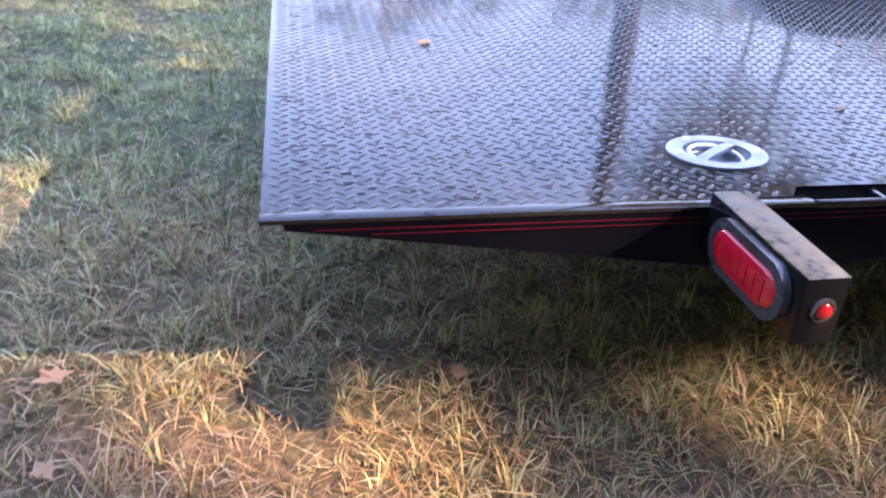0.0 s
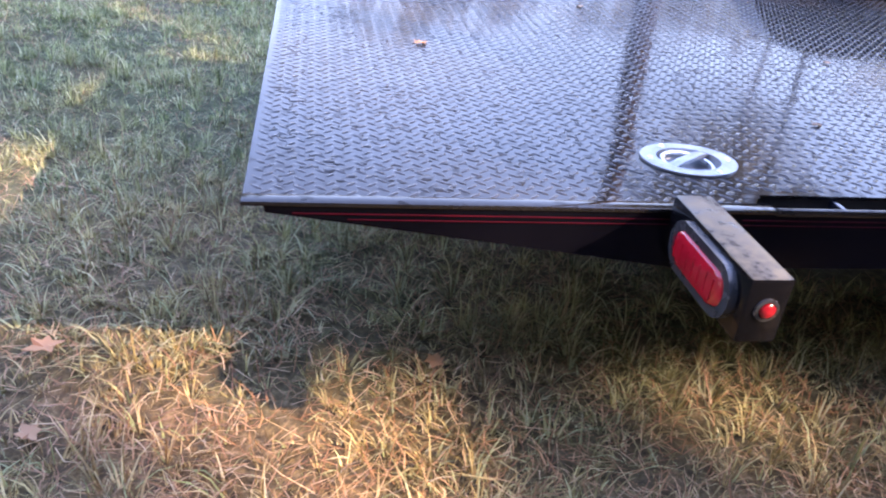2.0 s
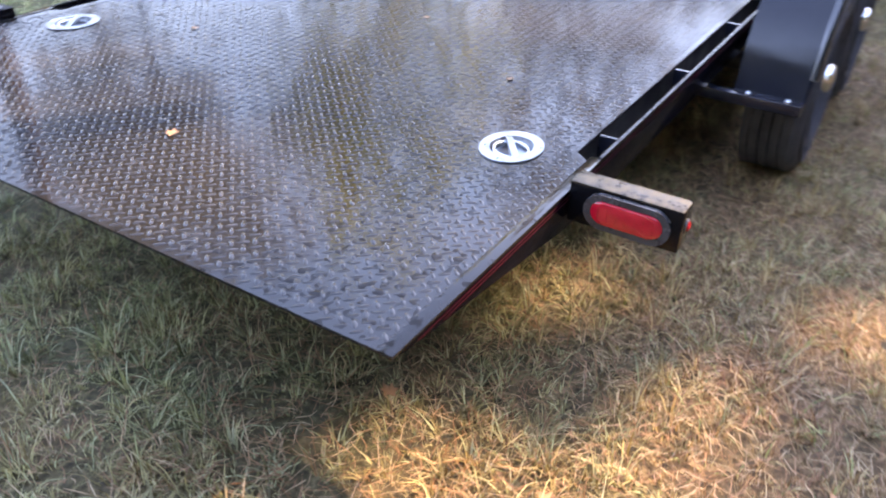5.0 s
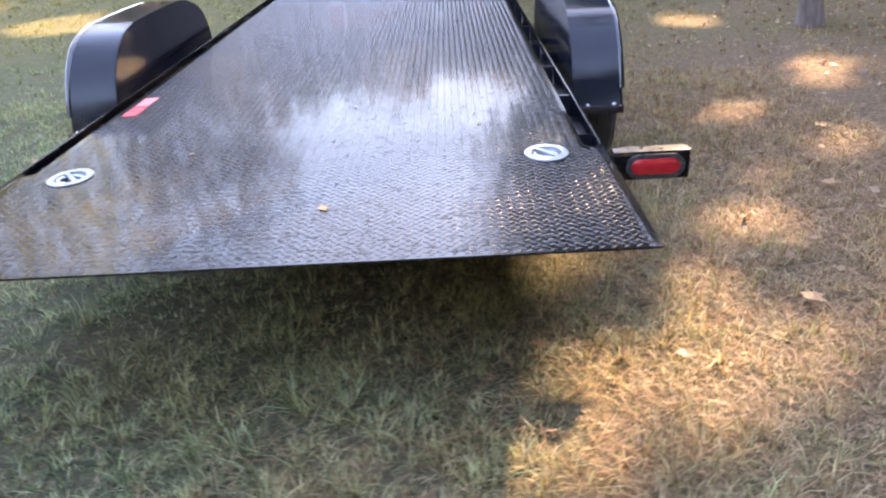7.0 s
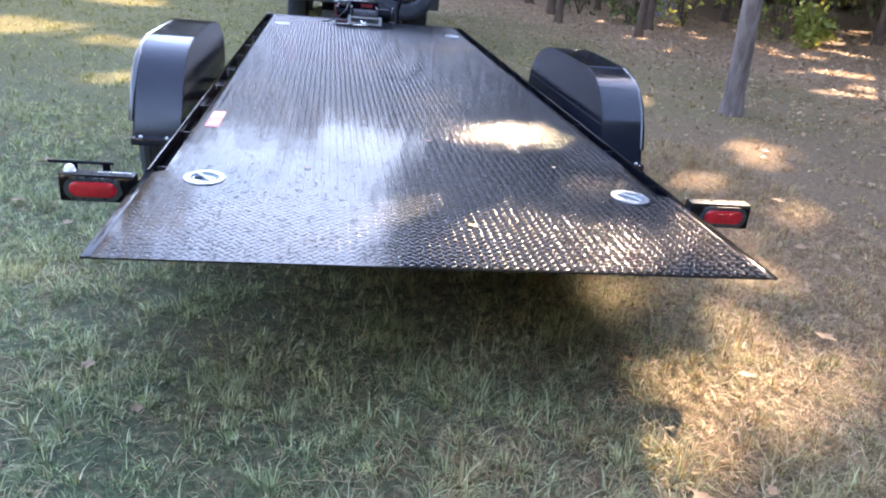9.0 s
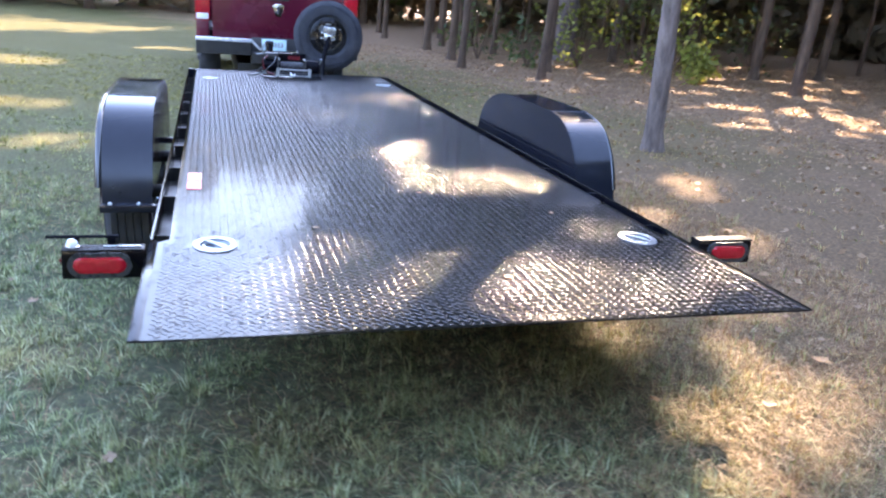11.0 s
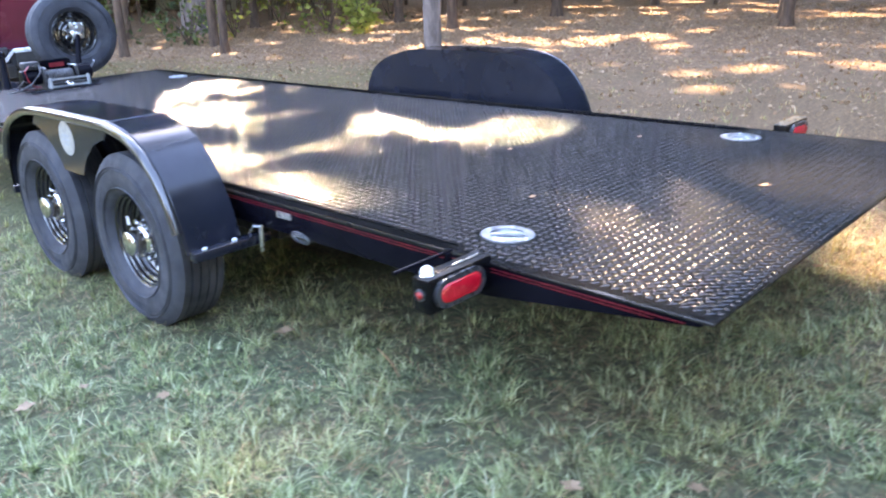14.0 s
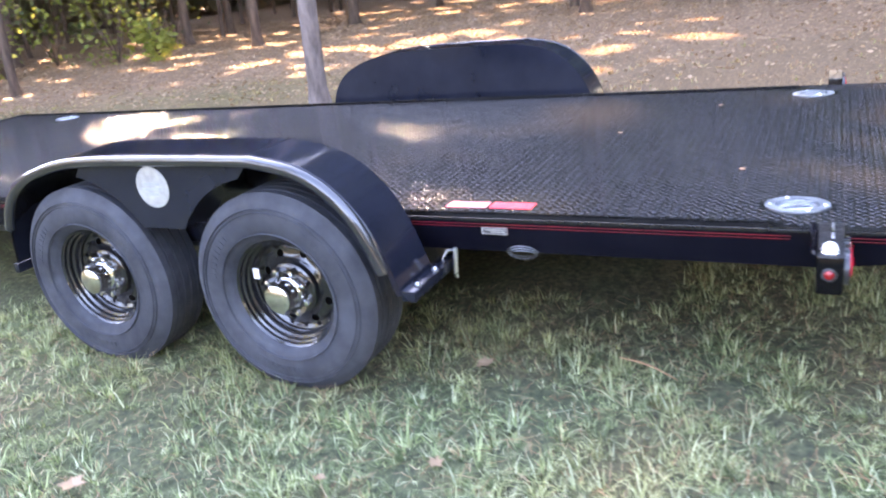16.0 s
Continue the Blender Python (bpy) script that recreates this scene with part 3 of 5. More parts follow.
def side_frame(sx):
    """Side of the deck: flat cap at the tail, stake rail with pockets, channel web and tapered tail wedge."""
    # tail cap and web
    bm = bmesh.new()
    lo, hi = sorted((sx * 1.0125, sx * X_OUT))
    add_prism(bm, [(lo, -0.013), (hi, -0.013), (hi, 0.825), (lo, 0.825)], -0.005, 0.002, "z", 0.001)
    part("tail_cap", slope(bm), M_DECK, trailer)
    poly = [(0.02, -0.0055), (0.02, -0.017), (0.67, -0.105), (Y1, -0.125), (Y1, -0.0085), (0.826, -0.0085), (0.826, -0.0055)]
    lo, hi = sorted((sx * 1.0285, sx * 1.037))
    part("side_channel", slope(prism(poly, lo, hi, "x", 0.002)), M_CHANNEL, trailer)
    # outer stake rail and pocket dividers
    lo, hi = sorted((sx * 1.030, sx * X_OUT))
    part("stake_rail", slope(prism([(0.826, -0.008), (0.826, 0.004), (Y1, 0.004), (Y1, -0.008)], lo, hi, "x", 0.002)), M_DECK, trailer)
    lo, hi = sorted((sx * (X_IN + 0.001), sx * 1.028))
    y = 0.965
    while y < Y1 - 0.1:
        # same paint both sides: the left dividers get the black with shade in it
        top = -0.026 if sx < 0 else -0.006
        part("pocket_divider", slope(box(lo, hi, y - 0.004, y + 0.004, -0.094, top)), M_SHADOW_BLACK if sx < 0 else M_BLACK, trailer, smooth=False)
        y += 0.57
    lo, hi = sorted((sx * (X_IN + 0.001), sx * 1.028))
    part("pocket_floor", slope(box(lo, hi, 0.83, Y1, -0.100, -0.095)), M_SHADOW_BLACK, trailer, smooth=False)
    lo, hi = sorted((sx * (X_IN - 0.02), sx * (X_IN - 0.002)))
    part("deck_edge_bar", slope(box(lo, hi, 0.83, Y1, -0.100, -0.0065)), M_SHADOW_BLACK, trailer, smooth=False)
    # pinstripes
    for z, y0, w in ((-0.0165, 0.06, 0.0011), (-0.0255, 0.14, 0.0008)):
        lo, hi = sorted((sx * 1.0372, sx * 1.0385))
        for ya, yb in ((y0, 0.675), (0.77, Y1 - 0.05)):
            part("pinstripe", slope(box(lo, hi, ya, yb, z - w, z + w)), M_REDLINE if sx < 0 else M_REDLINE_SHADED, trailer, "thin red pinstripe" if sx < 0 else "thin red pinstripe with shade painted into its colour", smooth=False)


for sx in (-1, 1):
    side_frame(sx)

# tail edge under the plate, front edge and cross members
part("tail_bar", slope(box(-1.027, 1.027, 0.018, 0.05, -0.016, -0.0065, 0.002)), M_BLACK, trailer)
part("front_bar", slope(box(-X_OUT, X_OUT, Y1 + 0.001, Y1 + 0.05, -0.125, 0.004, 0.003)), M_BLACK, trailer)
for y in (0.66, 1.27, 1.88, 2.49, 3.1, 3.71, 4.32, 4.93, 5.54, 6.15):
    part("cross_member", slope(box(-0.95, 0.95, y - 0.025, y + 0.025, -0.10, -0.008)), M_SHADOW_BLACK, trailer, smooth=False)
for sx in (-1, 1):
    lo, hi = sorted((sx * 0.80, sx * 0.87))
    part("frame_rail", prism([(1.95, 0.32), (1.95, 0.42), (2.1, 0.45), (7.1, 0.50), (7.1, 0.38), (2.1, 0.32)], lo, hi, "x", 0.004), M_SHADOW_BLACK, trailer)
part("rear_cross_tube", box(-0.80, 0.80, 1.96, 2.04, 0.33, 0.42, 0.006), M_SHADOW_BLACK, trailer)


def tie_down(x, y, hand):
    """Recessed oval ring plate with a bar across."""
    d = DECK(y)
    rot = Matrix.Translation((x, y, d)) @ Matrix.Rotation(-TILT, 4, "X")
    outer, inner = oval(0.075, 0.090, 32), oval(0.051, 0.060, 32)
    bm = ring_prism(outer, inner, 0.0, 0.004, "z")
    bmesh.ops.transform(bm, matrix=rot, verts=bm.verts)
    ob = part("tie_down_ring", bm, M_RINGZINC, trailer, "zinc-plated recessed oval tie-down ring")
    # pocket: a pressed cup below the deck
    bm = bmesh.new()
    prev = None
    for k, z in ((1.0, 0.003), (0.97, -0.008), (0.85, -0.017), (0.5, -0.021), (0.02, -0.022)):
        ring = [bm.verts.new((u * k, v * k, z)) for u, v in oval(0.0515, 0.0605, 24)]
        if prev:
            for i in range(24):
                bm.faces.new((prev[i], prev[(i + 1) % 24], ring[(i + 1) % 24], ring[i]))
        prev = ring
    bmesh.ops.transform(bm, matrix=rot, verts=bm.verts)
    part("pocket", bm, M_RINGZINC, ob, "dull grey pocket")
    # the bar across, and the ring lying in the cup
    bm = bmesh.new()
    add_prism(bm, [(-0.066, 0.0005), (-0.052, 0.0045), (-0.030, 0.0085), (0.030, 0.0085), (0.052, 0.0045), (0.066, 0.0005), (0.066, -0.001), (-0.066, -0.001)], -0.0085, 0.0085, "y", 0.0012)
    bmesh.ops.transform(bm, matrix=rot @ Matrix.Rotation(math.atan2(0.048 * hand, 0.035), 4, "Z"), verts=bm.verts)
    part("ring_bar", bm, M_RINGZINC, ob, "dull zinc strap")
    bm = tube([(0.040 * math.cos(a), 0.049 * math.sin(a), -0.006 - 0.006 * math.sin(a + 0.9)) for a in (2 * math.pi * i / 20 for i in range(21))], 0.0045, 8)
    bmesh.ops.transform(bm, matrix=rot, verts=bm.verts)
    part("lashing_ring", bm, M_ZINC, ob)
    for sx, sy in ((0.0, 0.075), (0.0, -0.075), (0.060, 0.030), (-0.060, -0.030)):
        bm = lathe([(0, 0.008), (0.004, 0.0075), (0.0065, 0.004)], rot @ Matrix.Translation((sx, sy, 0)), 10)
        part("rivet", bm, M_ZINC, ob)


for x, y in RINGS:
    tie_down(x, y, -1)


def light_box(sx):
    z1 = 0.590
    lo, hi = sorted((sx * 1.041, sx * 1.293))
    bm = box(lo, hi, 0.640, 0.702, z1 - 0.100, z1, 0.006)
    ob = part("light_box", bm, M_BOX if sx > 0 else M_BOX_CLEAN, trailer, "glossy black steel tail light box")
    cx = sx * 1.178
    # rubber bezel and lens on the rear face
    bm = ring_prism(stadium(0.096, 0.042), stadium(0.080, 0.028), 0.628, 0.6415, "y")
    bmesh.ops.translate(bm, verts=bm.verts, vec=(cx, 0, z1 - 0.050))
    part("bezel", bm, M_RUBBER, ob, "grey-black rubber grommet")
    bm = bmesh.new()
    prev = None
    for k, y in ((1.0, 0.6395), (1.0, 0.628), (0.93, 0.6235), (0.75, 0.6215), (0.02, 0.621)):
        ring = [bm.verts.new((cx + u * (k if k < 1 else 1), y, z1 - 0.050 + v * k)) for u, v in stadium(0.0795, 0.0275)]
        if prev:
            for i in range(len(ring)):
                j = (i + 1) % len(ring)
                bm.faces.new((prev[i], prev[j], ring[j], ring[i]))
        prev = ring
    part("tail_lens", bm, M_RED, ob, "red oval tail light lens")
    for k in range(-3, 4):
        part("lens_rib", box(cx + k * 0.02 - 0.001, cx + k * 0.02 + 0.001, 0.6203, 0.6225, z1 - 0.066, z1 - 0.034), M_RED, ob, smooth=False)
    # side marker on the outer end
    rot = Matrix.Translation((sx * 1.293, 0.672, z1 - 0.046)) @ Matrix.Rotation(sx * math.pi / 2, 4, "Y")
    part("side_marker", lathe([(0.0112, -0.001), (0.0112, 0.005), (0.008, 0.008), (0, 0.0092)], rot, 18), M_RED_DARK, ob, "small red round marker lamp")
    part("marker_ring", lathe([(0.0128, -0.001), (0.0128, 0.004), (0.017, 0.003), (0.018, -0.001)], rot, 18), M_RUBBER, ob)
    return ob


box_l = light_box(-1)
light_box(1)
# number-plate lamp and its bracket on the left box
part("plate_lamp", lathe([(0.017, 0), (0.019, 0.008), (0.015, 0.020), (0.007, 0.026), (0, 0.027)], Matrix.Translation((-1.262, 0.673, 0.590)), 16), M_WHITE, box_l, "white plate lamp")
part("plate_lamp_foot", lathe([(0.023, 0), (0.023, 0.004), (0.018, 0.006)], Matrix.Translation((-1.262, 0.673, 0.590)), 16), M_CHROME, box_l)
bm = tube([(-1.345, 0.712, 0.612), (-1.125, 0.712, 0.612)], 0.0055, 8)
add_box(bm, -1.27, -1.245, 0.703, 0.708, 0.560, 0.610)
add_box(bm, -1.16, -1.135, 0.703, 0.708, 0.560, 0.610)
part("plate_bracket", bm, M_CHANNEL, box_l, "folded black plate bracket", smooth=False)
# bright strip added to stand in for the lit line along the box top
part("highlight_strip", box(-1.17, -1.055, 0.664, 0.670, 0.5905, 0.5945, 0.001), M_ZINC, box_l)


# fenders
def fender_line(grow=0.0):
    """Side outline of the tandem fender, rear to front, as (y, z)."""
    rear = [(1.852, 0.405), (1.872, 0.470), (1.905, 0.560), (1.950, 0.648), (2.010, 0.722), (2.085, 0.783), (2.185, 0.826), (2.330, 0.853)]
    front = [(2.330, 0.853), (2.450, 0.855), (2.750, 0.857), (3.020, 0.854), (3.190, 0.843), (3.320, 0.815), (3.430, 0.777), (3.520, 0.722), (3.585, 0.640), (3.622, 0.540), (3.640, 0.405)]
    fine = []
    for pts in (rear, front):
        for i in range(len(pts) - 1):
            a, b, c, d = (Vector(pts[min(max(j, 0), len(pts) - 1)]) for j in (i - 1, i, i + 1, i + 2))
            for k in range(5):
                t = k / 5
                fine.append(tuple(0.5 * (2 * b + (c - a) * t + (2 * a - 5 * b + 4 * c - d) * t * t + (3 * b - a - 3 * c + d) * t ** 3)))
    pts = fine + [front[-1]]
    cy, cz = 2.745, 0.45
    return [(y + grow * (y - cy) / 0.95, z + grow * max(0, (z - cz) / 0.43)) for y, z in pts]


def sweep(bm, line, section):
    """A section of (x, inward offset) carried along a line in the y-z plane."""
    rings = []
    for i, (y, z) in enumerate(line):
        y0, z0 = line[max(i - 1, 0)]
        y1, z1 = line[min(i + 1, len(line) - 1)]
        d = Vector((y1 - y0, z1 - z0)).normalized()
        nrm = Vector((d.y, -d.x))
        rings.append([bm.verts.new((x, y + nrm.x * o, z + nrm.y * o)) for x, o in section])
    k = len(section)
    for a, b in zip(rings, rings[1:]):
        for i in range(k):
            j = (i + 1) % k
            bm.faces.new((a[i], a[j], b[j], b[i]))
    bm.faces.new(rings[0])
    bm.faces.new(rings[-1][::-1])
    return bm


def fender(sx):
    x_in, x_out = sx * 1.100, sx * 1.330
    t = sx
    bm = sweep(bmesh.new(), fender_line(), [(x_in, 0), (x_out - 0.012 * t, 0), (x_out, 0.008), (x_out, 0.011), (x_out - 0.012 * t, 0.004), (x_in, 0.004)])
    ob = part("fender", bm, M_BLACK, trailer, "glossy black steel tandem fender")
    ob.data.set_sharp_from_angle(angle=radians(6.5))
    # weld bead across the crease
    lo, hi = sorted((x_in, x_out - 0.016 * t))
    part("weld_bead", tube([(lo, 2.331, 0.8535), (hi, 2.331, 0.8535)], 0.0022, 6), M_LIP, ob)
    # rolled outer lip
    bm = bmesh.new()
    line = fender_line()
    sec = [(x_out - 0.004 + 0.019 * math.cos(a), 0.018 + 0.021 * math.sin(a)) for a in (2 * math.pi * i / 14 for i in range(14))]
    part("rolled_lip", sweep(bm, line[6:-6], sec), M_LIP, ob)
    # inner splash panel down to the deck rail
    poly = fender_line(-0.004)
    poly = [(y, z) for y, z in poly if z > 0.5]
    lo, hi = sorted((x_in - 0.004 * t, x_in))
    part("splash_panel", prism([(poly[0][0], 0.45)] + poly + [(poly[-1][0], 0.45)], lo, hi, "x"), M_BLACK, ob, "flat black inner panel")
    # outer web between the wheels, seen above and between the tyres
    arc = lambda cy, a0, a1: [(cy + 0.415 * math.cos(radians(a)), 0.366 + 0.415 * math.sin(radians(a))) for a in np.linspace(a0, a1, 12)]
    web = [(2.34, 0.834)] + arc(2.325, 80, 33) + arc(3.215, 147, 100) + [(3.10, 0.834), (2.98, 0.840)]
    lo, hi = sorted((sx * 1.322, sx * 1.328))
    part("outer_web", prism(web, lo, hi, "x"), M_BLACK, ob)
    # mounting bracket with bolts at the rear foot
    lo, hi = sorted((sx * 1.00, sx * 1.325))
    part("fender_bracket", box(lo, hi, 1.800, 1.849, 0.385, 0.422, 0.004), M_BLACK, ob)
    lo, hi = sorted((sx * 1.00, sx * 1.325))
    part("front_bracket", box(lo, hi, 3.642, 3.672, 0.36, 0.40, 0.004), M_BLACK, ob)
    for x in (1.28, 1.155):
        part("bolt", lathe([(0, 0.014), (0.006, 0.013), (0.0105, 0.008), (0.0105, 0.0)], Matrix.Translation((sx * x, 1.812, 0.421)), 6), M_ZINC, ob, smooth=False)
    return ob


fender_l = fender(-1)
fender(1)
# round sticker on the left fender's web
rot = Matrix.Translation((-1.3285, 2.775, 0.742)) @ Matrix.Rotation(-math.pi / 2, 4, "Y")
part("round_sticker", lathe([(0, 0.0018), (0.072, 0.0018), (0.074, 0.0)], rot, 36), M_STICKER, fender_l, "round white sticker with grey print")
for dz, w in ((0.012, 0.040), (-0.006, 0.046), (-0.024, 0.026)):
    part("print_bar", box(-1.3315, -1.3305, 2.775 - w, 2.775 + w, 0.742 + dz - 0.005, 0.742 + dz + 0.005), M_GREY_INK, fender_l, smooth=False)
# hitch pin with a wire loop in the left latch arm
bm = tube([(-1.052, 1.782, 0.462), (-1.056, 1.784, 0.415), (-1.058, 1.786, 0.360)], 0.0075, 10)
add_tube(bm, [(-1.052, 1.782, 0.455), (-1.075, 1.80, 0.462), (-1.085, 1.815, 0.435), (-1.075, 1.82, 0.400)], 0.0032, 6)
part("latch_pin", bm, M_ZINC, trailer, "bright zinc latch pin with wire loop")
bm = bmesh.new()
add_tube(bm, [(-1.040 - 0.012 * math.sin(a), 1.55 + (0.038 + 0.001 * a) * math.cos(a), 0.452 + (0.010 + 0.0013 * a) * math.sin(a)) for a in (0.35 * i for i in range(46))], 0.0014, 6)
part("cable_loop", bm, M_CABLE, trailer, "coiled wire cable")
rating = part("rating_plate", slope(box(-1.0405, -1.0375, 1.595, 1.685, -0.050, -0.026)), M_TRIM, trailer, "small dark printed rating label", smooth=False)
for ya, yb, za, zb in ((1.597, 1.683, -0.0285, -0.027), (1.597, 1.683, -0.049, -0.0475), (1.597, 1.600, -0.0475, -0.0285), (1.680, 1.683, -0.0475, -0.0285), (1.606, 1.672, -0.036, -0.033), (1.606, 1.655, -0.043, -0.040)):
    part("print_bar", slope(box(-1.0415, -1.0406, ya, yb, za, zb)), M_PAPER, rating, smooth=False)
# reflective tape along the left edge of the deck
part("reflective_tape", slope(box(-0.935, -0.875, 1.55, 1.70, 0.0022, 0.0034)), M_TAPE_RED, trailer, "red reflective tape", smooth=False)
part("reflective_tape", slope(box(-0.935, -0.875, 1.712, 1.86, 0.0022, 0.0034)), M_TAPE_PALE, trailer, "faded pink reflective tape", smooth=False)


# wheels
def wheel(place, out, R=0.366, parent=None, name="wheel"):
    """Tyre, dished steel rim with round holes, hub cap and nuts; out is the way the face looks (unit vector)."""
    out = Vector(out)
    m = Matrix.Translation(place) @ out.to_track_quat("Z", "Y").to_matrix().to_4x4()
    w = 0.105
    rim_prof = [(0.190, -0.085), (0.186, -0.06), (0.170, -0.04), (0.164, -0.012), (0.166, 0.008), (0.172, 0.014), (0.174, 0.030), (0.182, 0.036), (0.184, 0.050), (0.191, 0.055), (0.193, 0.065), (0.199, 0.070),
                (0.203, 0.076), (0.206, 0.070), (0.200, 0.060)]
    ob = part(name, lathe(rim_prof, m, 48), M_RIM, parent, "glossy black steel rim")
    # dished disc with eight round hand holes
    bm = bmesh.new()
    def at(r, a):
        h = np.interp(r, (0.050, 0.085, 0.100, 0.112, 0.146, 0.164), (0.020, 0.018, 0.006, -0.006, -0.012, -0.002))
        return bm.verts.new(m @ Vector((r * math.cos(a), r * math.sin(a), float(h))))
    step = 2 * math.pi / 64
    for r0, r1 in ((0.050, 0.070), (0.070, 0.085), (0.085, 0.100), (0.100, 0.108), (0.150, 0.164)):
        for i in range(64):
            bm.faces.new((at(r0, i * step), at(r1, i * step), at(r1, (i + 1) * step), at(r0, (i + 1) * step)))
    for k in range(8):
        mid = (k + 0.5) * math.pi / 4
        outer, hole = [], []
        for i in range(24):
            a = 2 * math.pi * i / 24
            c, sn = math.cos(a), math.sin(a)
            f = 1 / max(abs(c), abs(sn))
            outer.append(at(0.129 + 0.021 * c * f, mid + math.pi / 8 * sn * f))
            hole.append(at(0.129 + 0.0135 * c, mid + 0.0155 * sn / 0.129))
        for i in range(24):
            j = (i + 1) % 24
            bm.faces.new((outer[i], outer[j], hole[j], hole[i]))
    bmesh.ops.remove_doubles(bm, verts=bm.verts, dist=0.0004)
    part("wheel_disc", bm, M_RIM, ob)
    part("hub_back", lathe([(0, -0.045), (0.165, -0.045)], m, 32), M_SHADOW_BLACK, ob)
    tp = [(0.200, 0.072), (0.212, 0.092), (0.245, w), (0.290, w + 0.002), (0.325, w - 0.004), (R - 0.016, w - 0.016), (R - 0.006, w - 0.028)]
    tread_p = []
    for k in range(5):
        a, b = 0.074 - k * 0.036, 0.074 - k * 0.036 - 0.028
        tread_p += [(R, a), (R, b)]
        if k < 4:
            tread_p += [(R - 0.008, b - 0.0015), (R - 0.008, b - 0.0065)]
    tp = tp + tread_p + [(R - 0.006, -w + 0.028), (R - 0.016, -w + 0.016), (0.325, -w + 0.004), (0.245, -w), (0.212, -0.092), (0.195, -0.085)]
    part("tyre", lathe(tp, m, 64), M_TYRE, ob, "dusty black radial trailer tyre")
    for r in (0.232, 0.305, 0.318):
        part("sidewall_ring", lathe([(r - 0.0025, w - 0.002), (r, w + 0.0035), (r + 0.0025, w - 0.002)], m, 48), M_TYRE, ob)
    for a0 in (0.4, 2.3, 4.2):
        bm = bmesh.new()
        for k in range(8):
            r = bmesh.ops.create_cube(bm, size=1.0)
            bmesh.ops.transform(bm, verts=r["verts"], matrix=m @ Matrix.Rotation(a0 + 0.085 * k, 4, "Z") @ Matrix.Translation((0.272, 0, w + 0.0022)) @ Matrix.Diagonal((0.022, 0.013, 0.0022, 1)))
        part("sidewall_marking", bm, M_TYRE, ob, smooth=False)
    hub = part("hub_cap", lathe([(0.064, 0.018), (0.063, 0.050), (0.057, 0.058), (0.053, 0.062), (0.053, 0.106), (0.050, 0.115), (0.040, 0.121), (0.018, 0.125), (0, 0.126)], m, 28), M_CHROME, ob, "chrome hub cap")
    part("hub_flange", lathe([(0.100, 0.006), (0.098, 0.026), (0.090, 0.032), (0.064, 0.034)], m, 40), M_RIM, ob)
    for i in range(8):
        a = 2 * math.pi * (i + 0.5) / 8
        part("lug_nut", lathe([(0.0125, 0.026), (0.0125, 0.052), (0.009, 0.062), (0, 0.064)],
                              m @ Matrix.Translation((0.081 * math.cos(a), 0.081 * math.sin(a), 0)), 6), M_CHROME, ob, smooth=False)
    return ob


for sx in (-1, 1):
    for y in (2.325, 3.215):
        wheel((sx * 1.226, y, 0.358), (sx, 0, 0), 0.366, trailer)
# valve tag on the rear left rim
part("rim_label", box(-1.273, -1.270, 2.439, 2.462, 0.398, 0.435), M_WHITE, trailer, "small white label", smooth=False)
for y in (2.325, 3.215):
    part("axle", tube([(-1.18, y, 0.36), (1.18, y, 0.36)], 0.036, 14), M_SHADOW_BLACK, trailer)
    for sx in (-1, 1):
        part("spring_hanger", box(*sorted((sx * 0.80, sx * 0.86)), y - 0.20, y + 0.20, 0.37, 0.42, 0.01), M_SHADOW_BLACK, trailer)

# tongue, coupler, jack, winch and spare
for sx in (-1, 1):
    bm = bmesh.new()
    add_prism(bm, [(sx * 0.86, 6.55), (sx * 0.79, 6.55), (sx * 0.03, 8.00), (sx * 0.10, 8.00)], 0.40, 0.50, "z", 0.004)
    part("tongue_rail", bm, M_BLACK, trailer)
part("coupler", prism([(7.92, 0.42), (7.92, 0.54), (8.10, 0.55), (8.22, 0.51), (8.22, 0.44)], -0.055, 0.055, "x", 0.006), M_BLACK, trailer)
part("jack_post", tube([(-0.20, 7.05, 0.30), (-0.20, 7.05, 0.83)], 0.040, 16), M_BLACK, trailer)
part("jack_cap", lathe([(0.046, 0.80), (0.046, 0.845), (0.036, 0.857), (0, 0.86)], Matrix.Translation((-0.20, 7.05, 0)), 16), M_BLACK, trailer)
part("jack_crank", tube([(-0.20, 7.05, 0.82), (-0.265, 7.05, 0.82), (-0.275, 7.05, 0.72), (-0.34, 7.05, 0.71)], 0.009, 8), M_ZINC_DULL, trailer)
part("jack_foot", box(-0.26, -0.14, 6.99, 7.11, 0.285, 0.30, 0.003), M_ZINC_DULL, trailer)
# winch on a plate at the front of the deck
winch = part("winch_plate", slope(box(-0.22, 0.36, 6.10, 6.52, 0.001, 0.009, 0.002)), M_BLACK, trailer)
winch.location.x = -0.10
bm = ring_prism([(-0.105, -0.036), (0.235, -0.036), (0.235, 0.036), (-0.105, 0.036)], [(-0.085, -0.022), (0.215, -0.022), (0.215, 0.022), (-0.085, 0.022)], 6.02, 6.030, "y")
bmesh.ops.translate(bm, verts=bm.verts, vec=(0, 0, 0.630))
part("fairlead_frame", bm, M_ZINC_DULL, winch, "bright roller fairlead frame", smooth=False)
for z in (0.622, 0.652):
    part("fairlead_roller", tube([(-0.07, 6.04, z), (0.20, 6.04, z)], 0.012, 10), M_TRIM, winch)
for x in (-0.085, 0.215):
    part("fairlead_roller", tube([(x, 6.015, 0.592), (x, 6.015, 0.676)], 0.012, 10), M_ZINC_DULL, winch)
part("winch_drum", tube([(-0.05, 6.24, 0.67), (0.18, 6.24, 0.67)], 0.045, 18), M_ROPE, winch, "winch drum wound with wire rope")
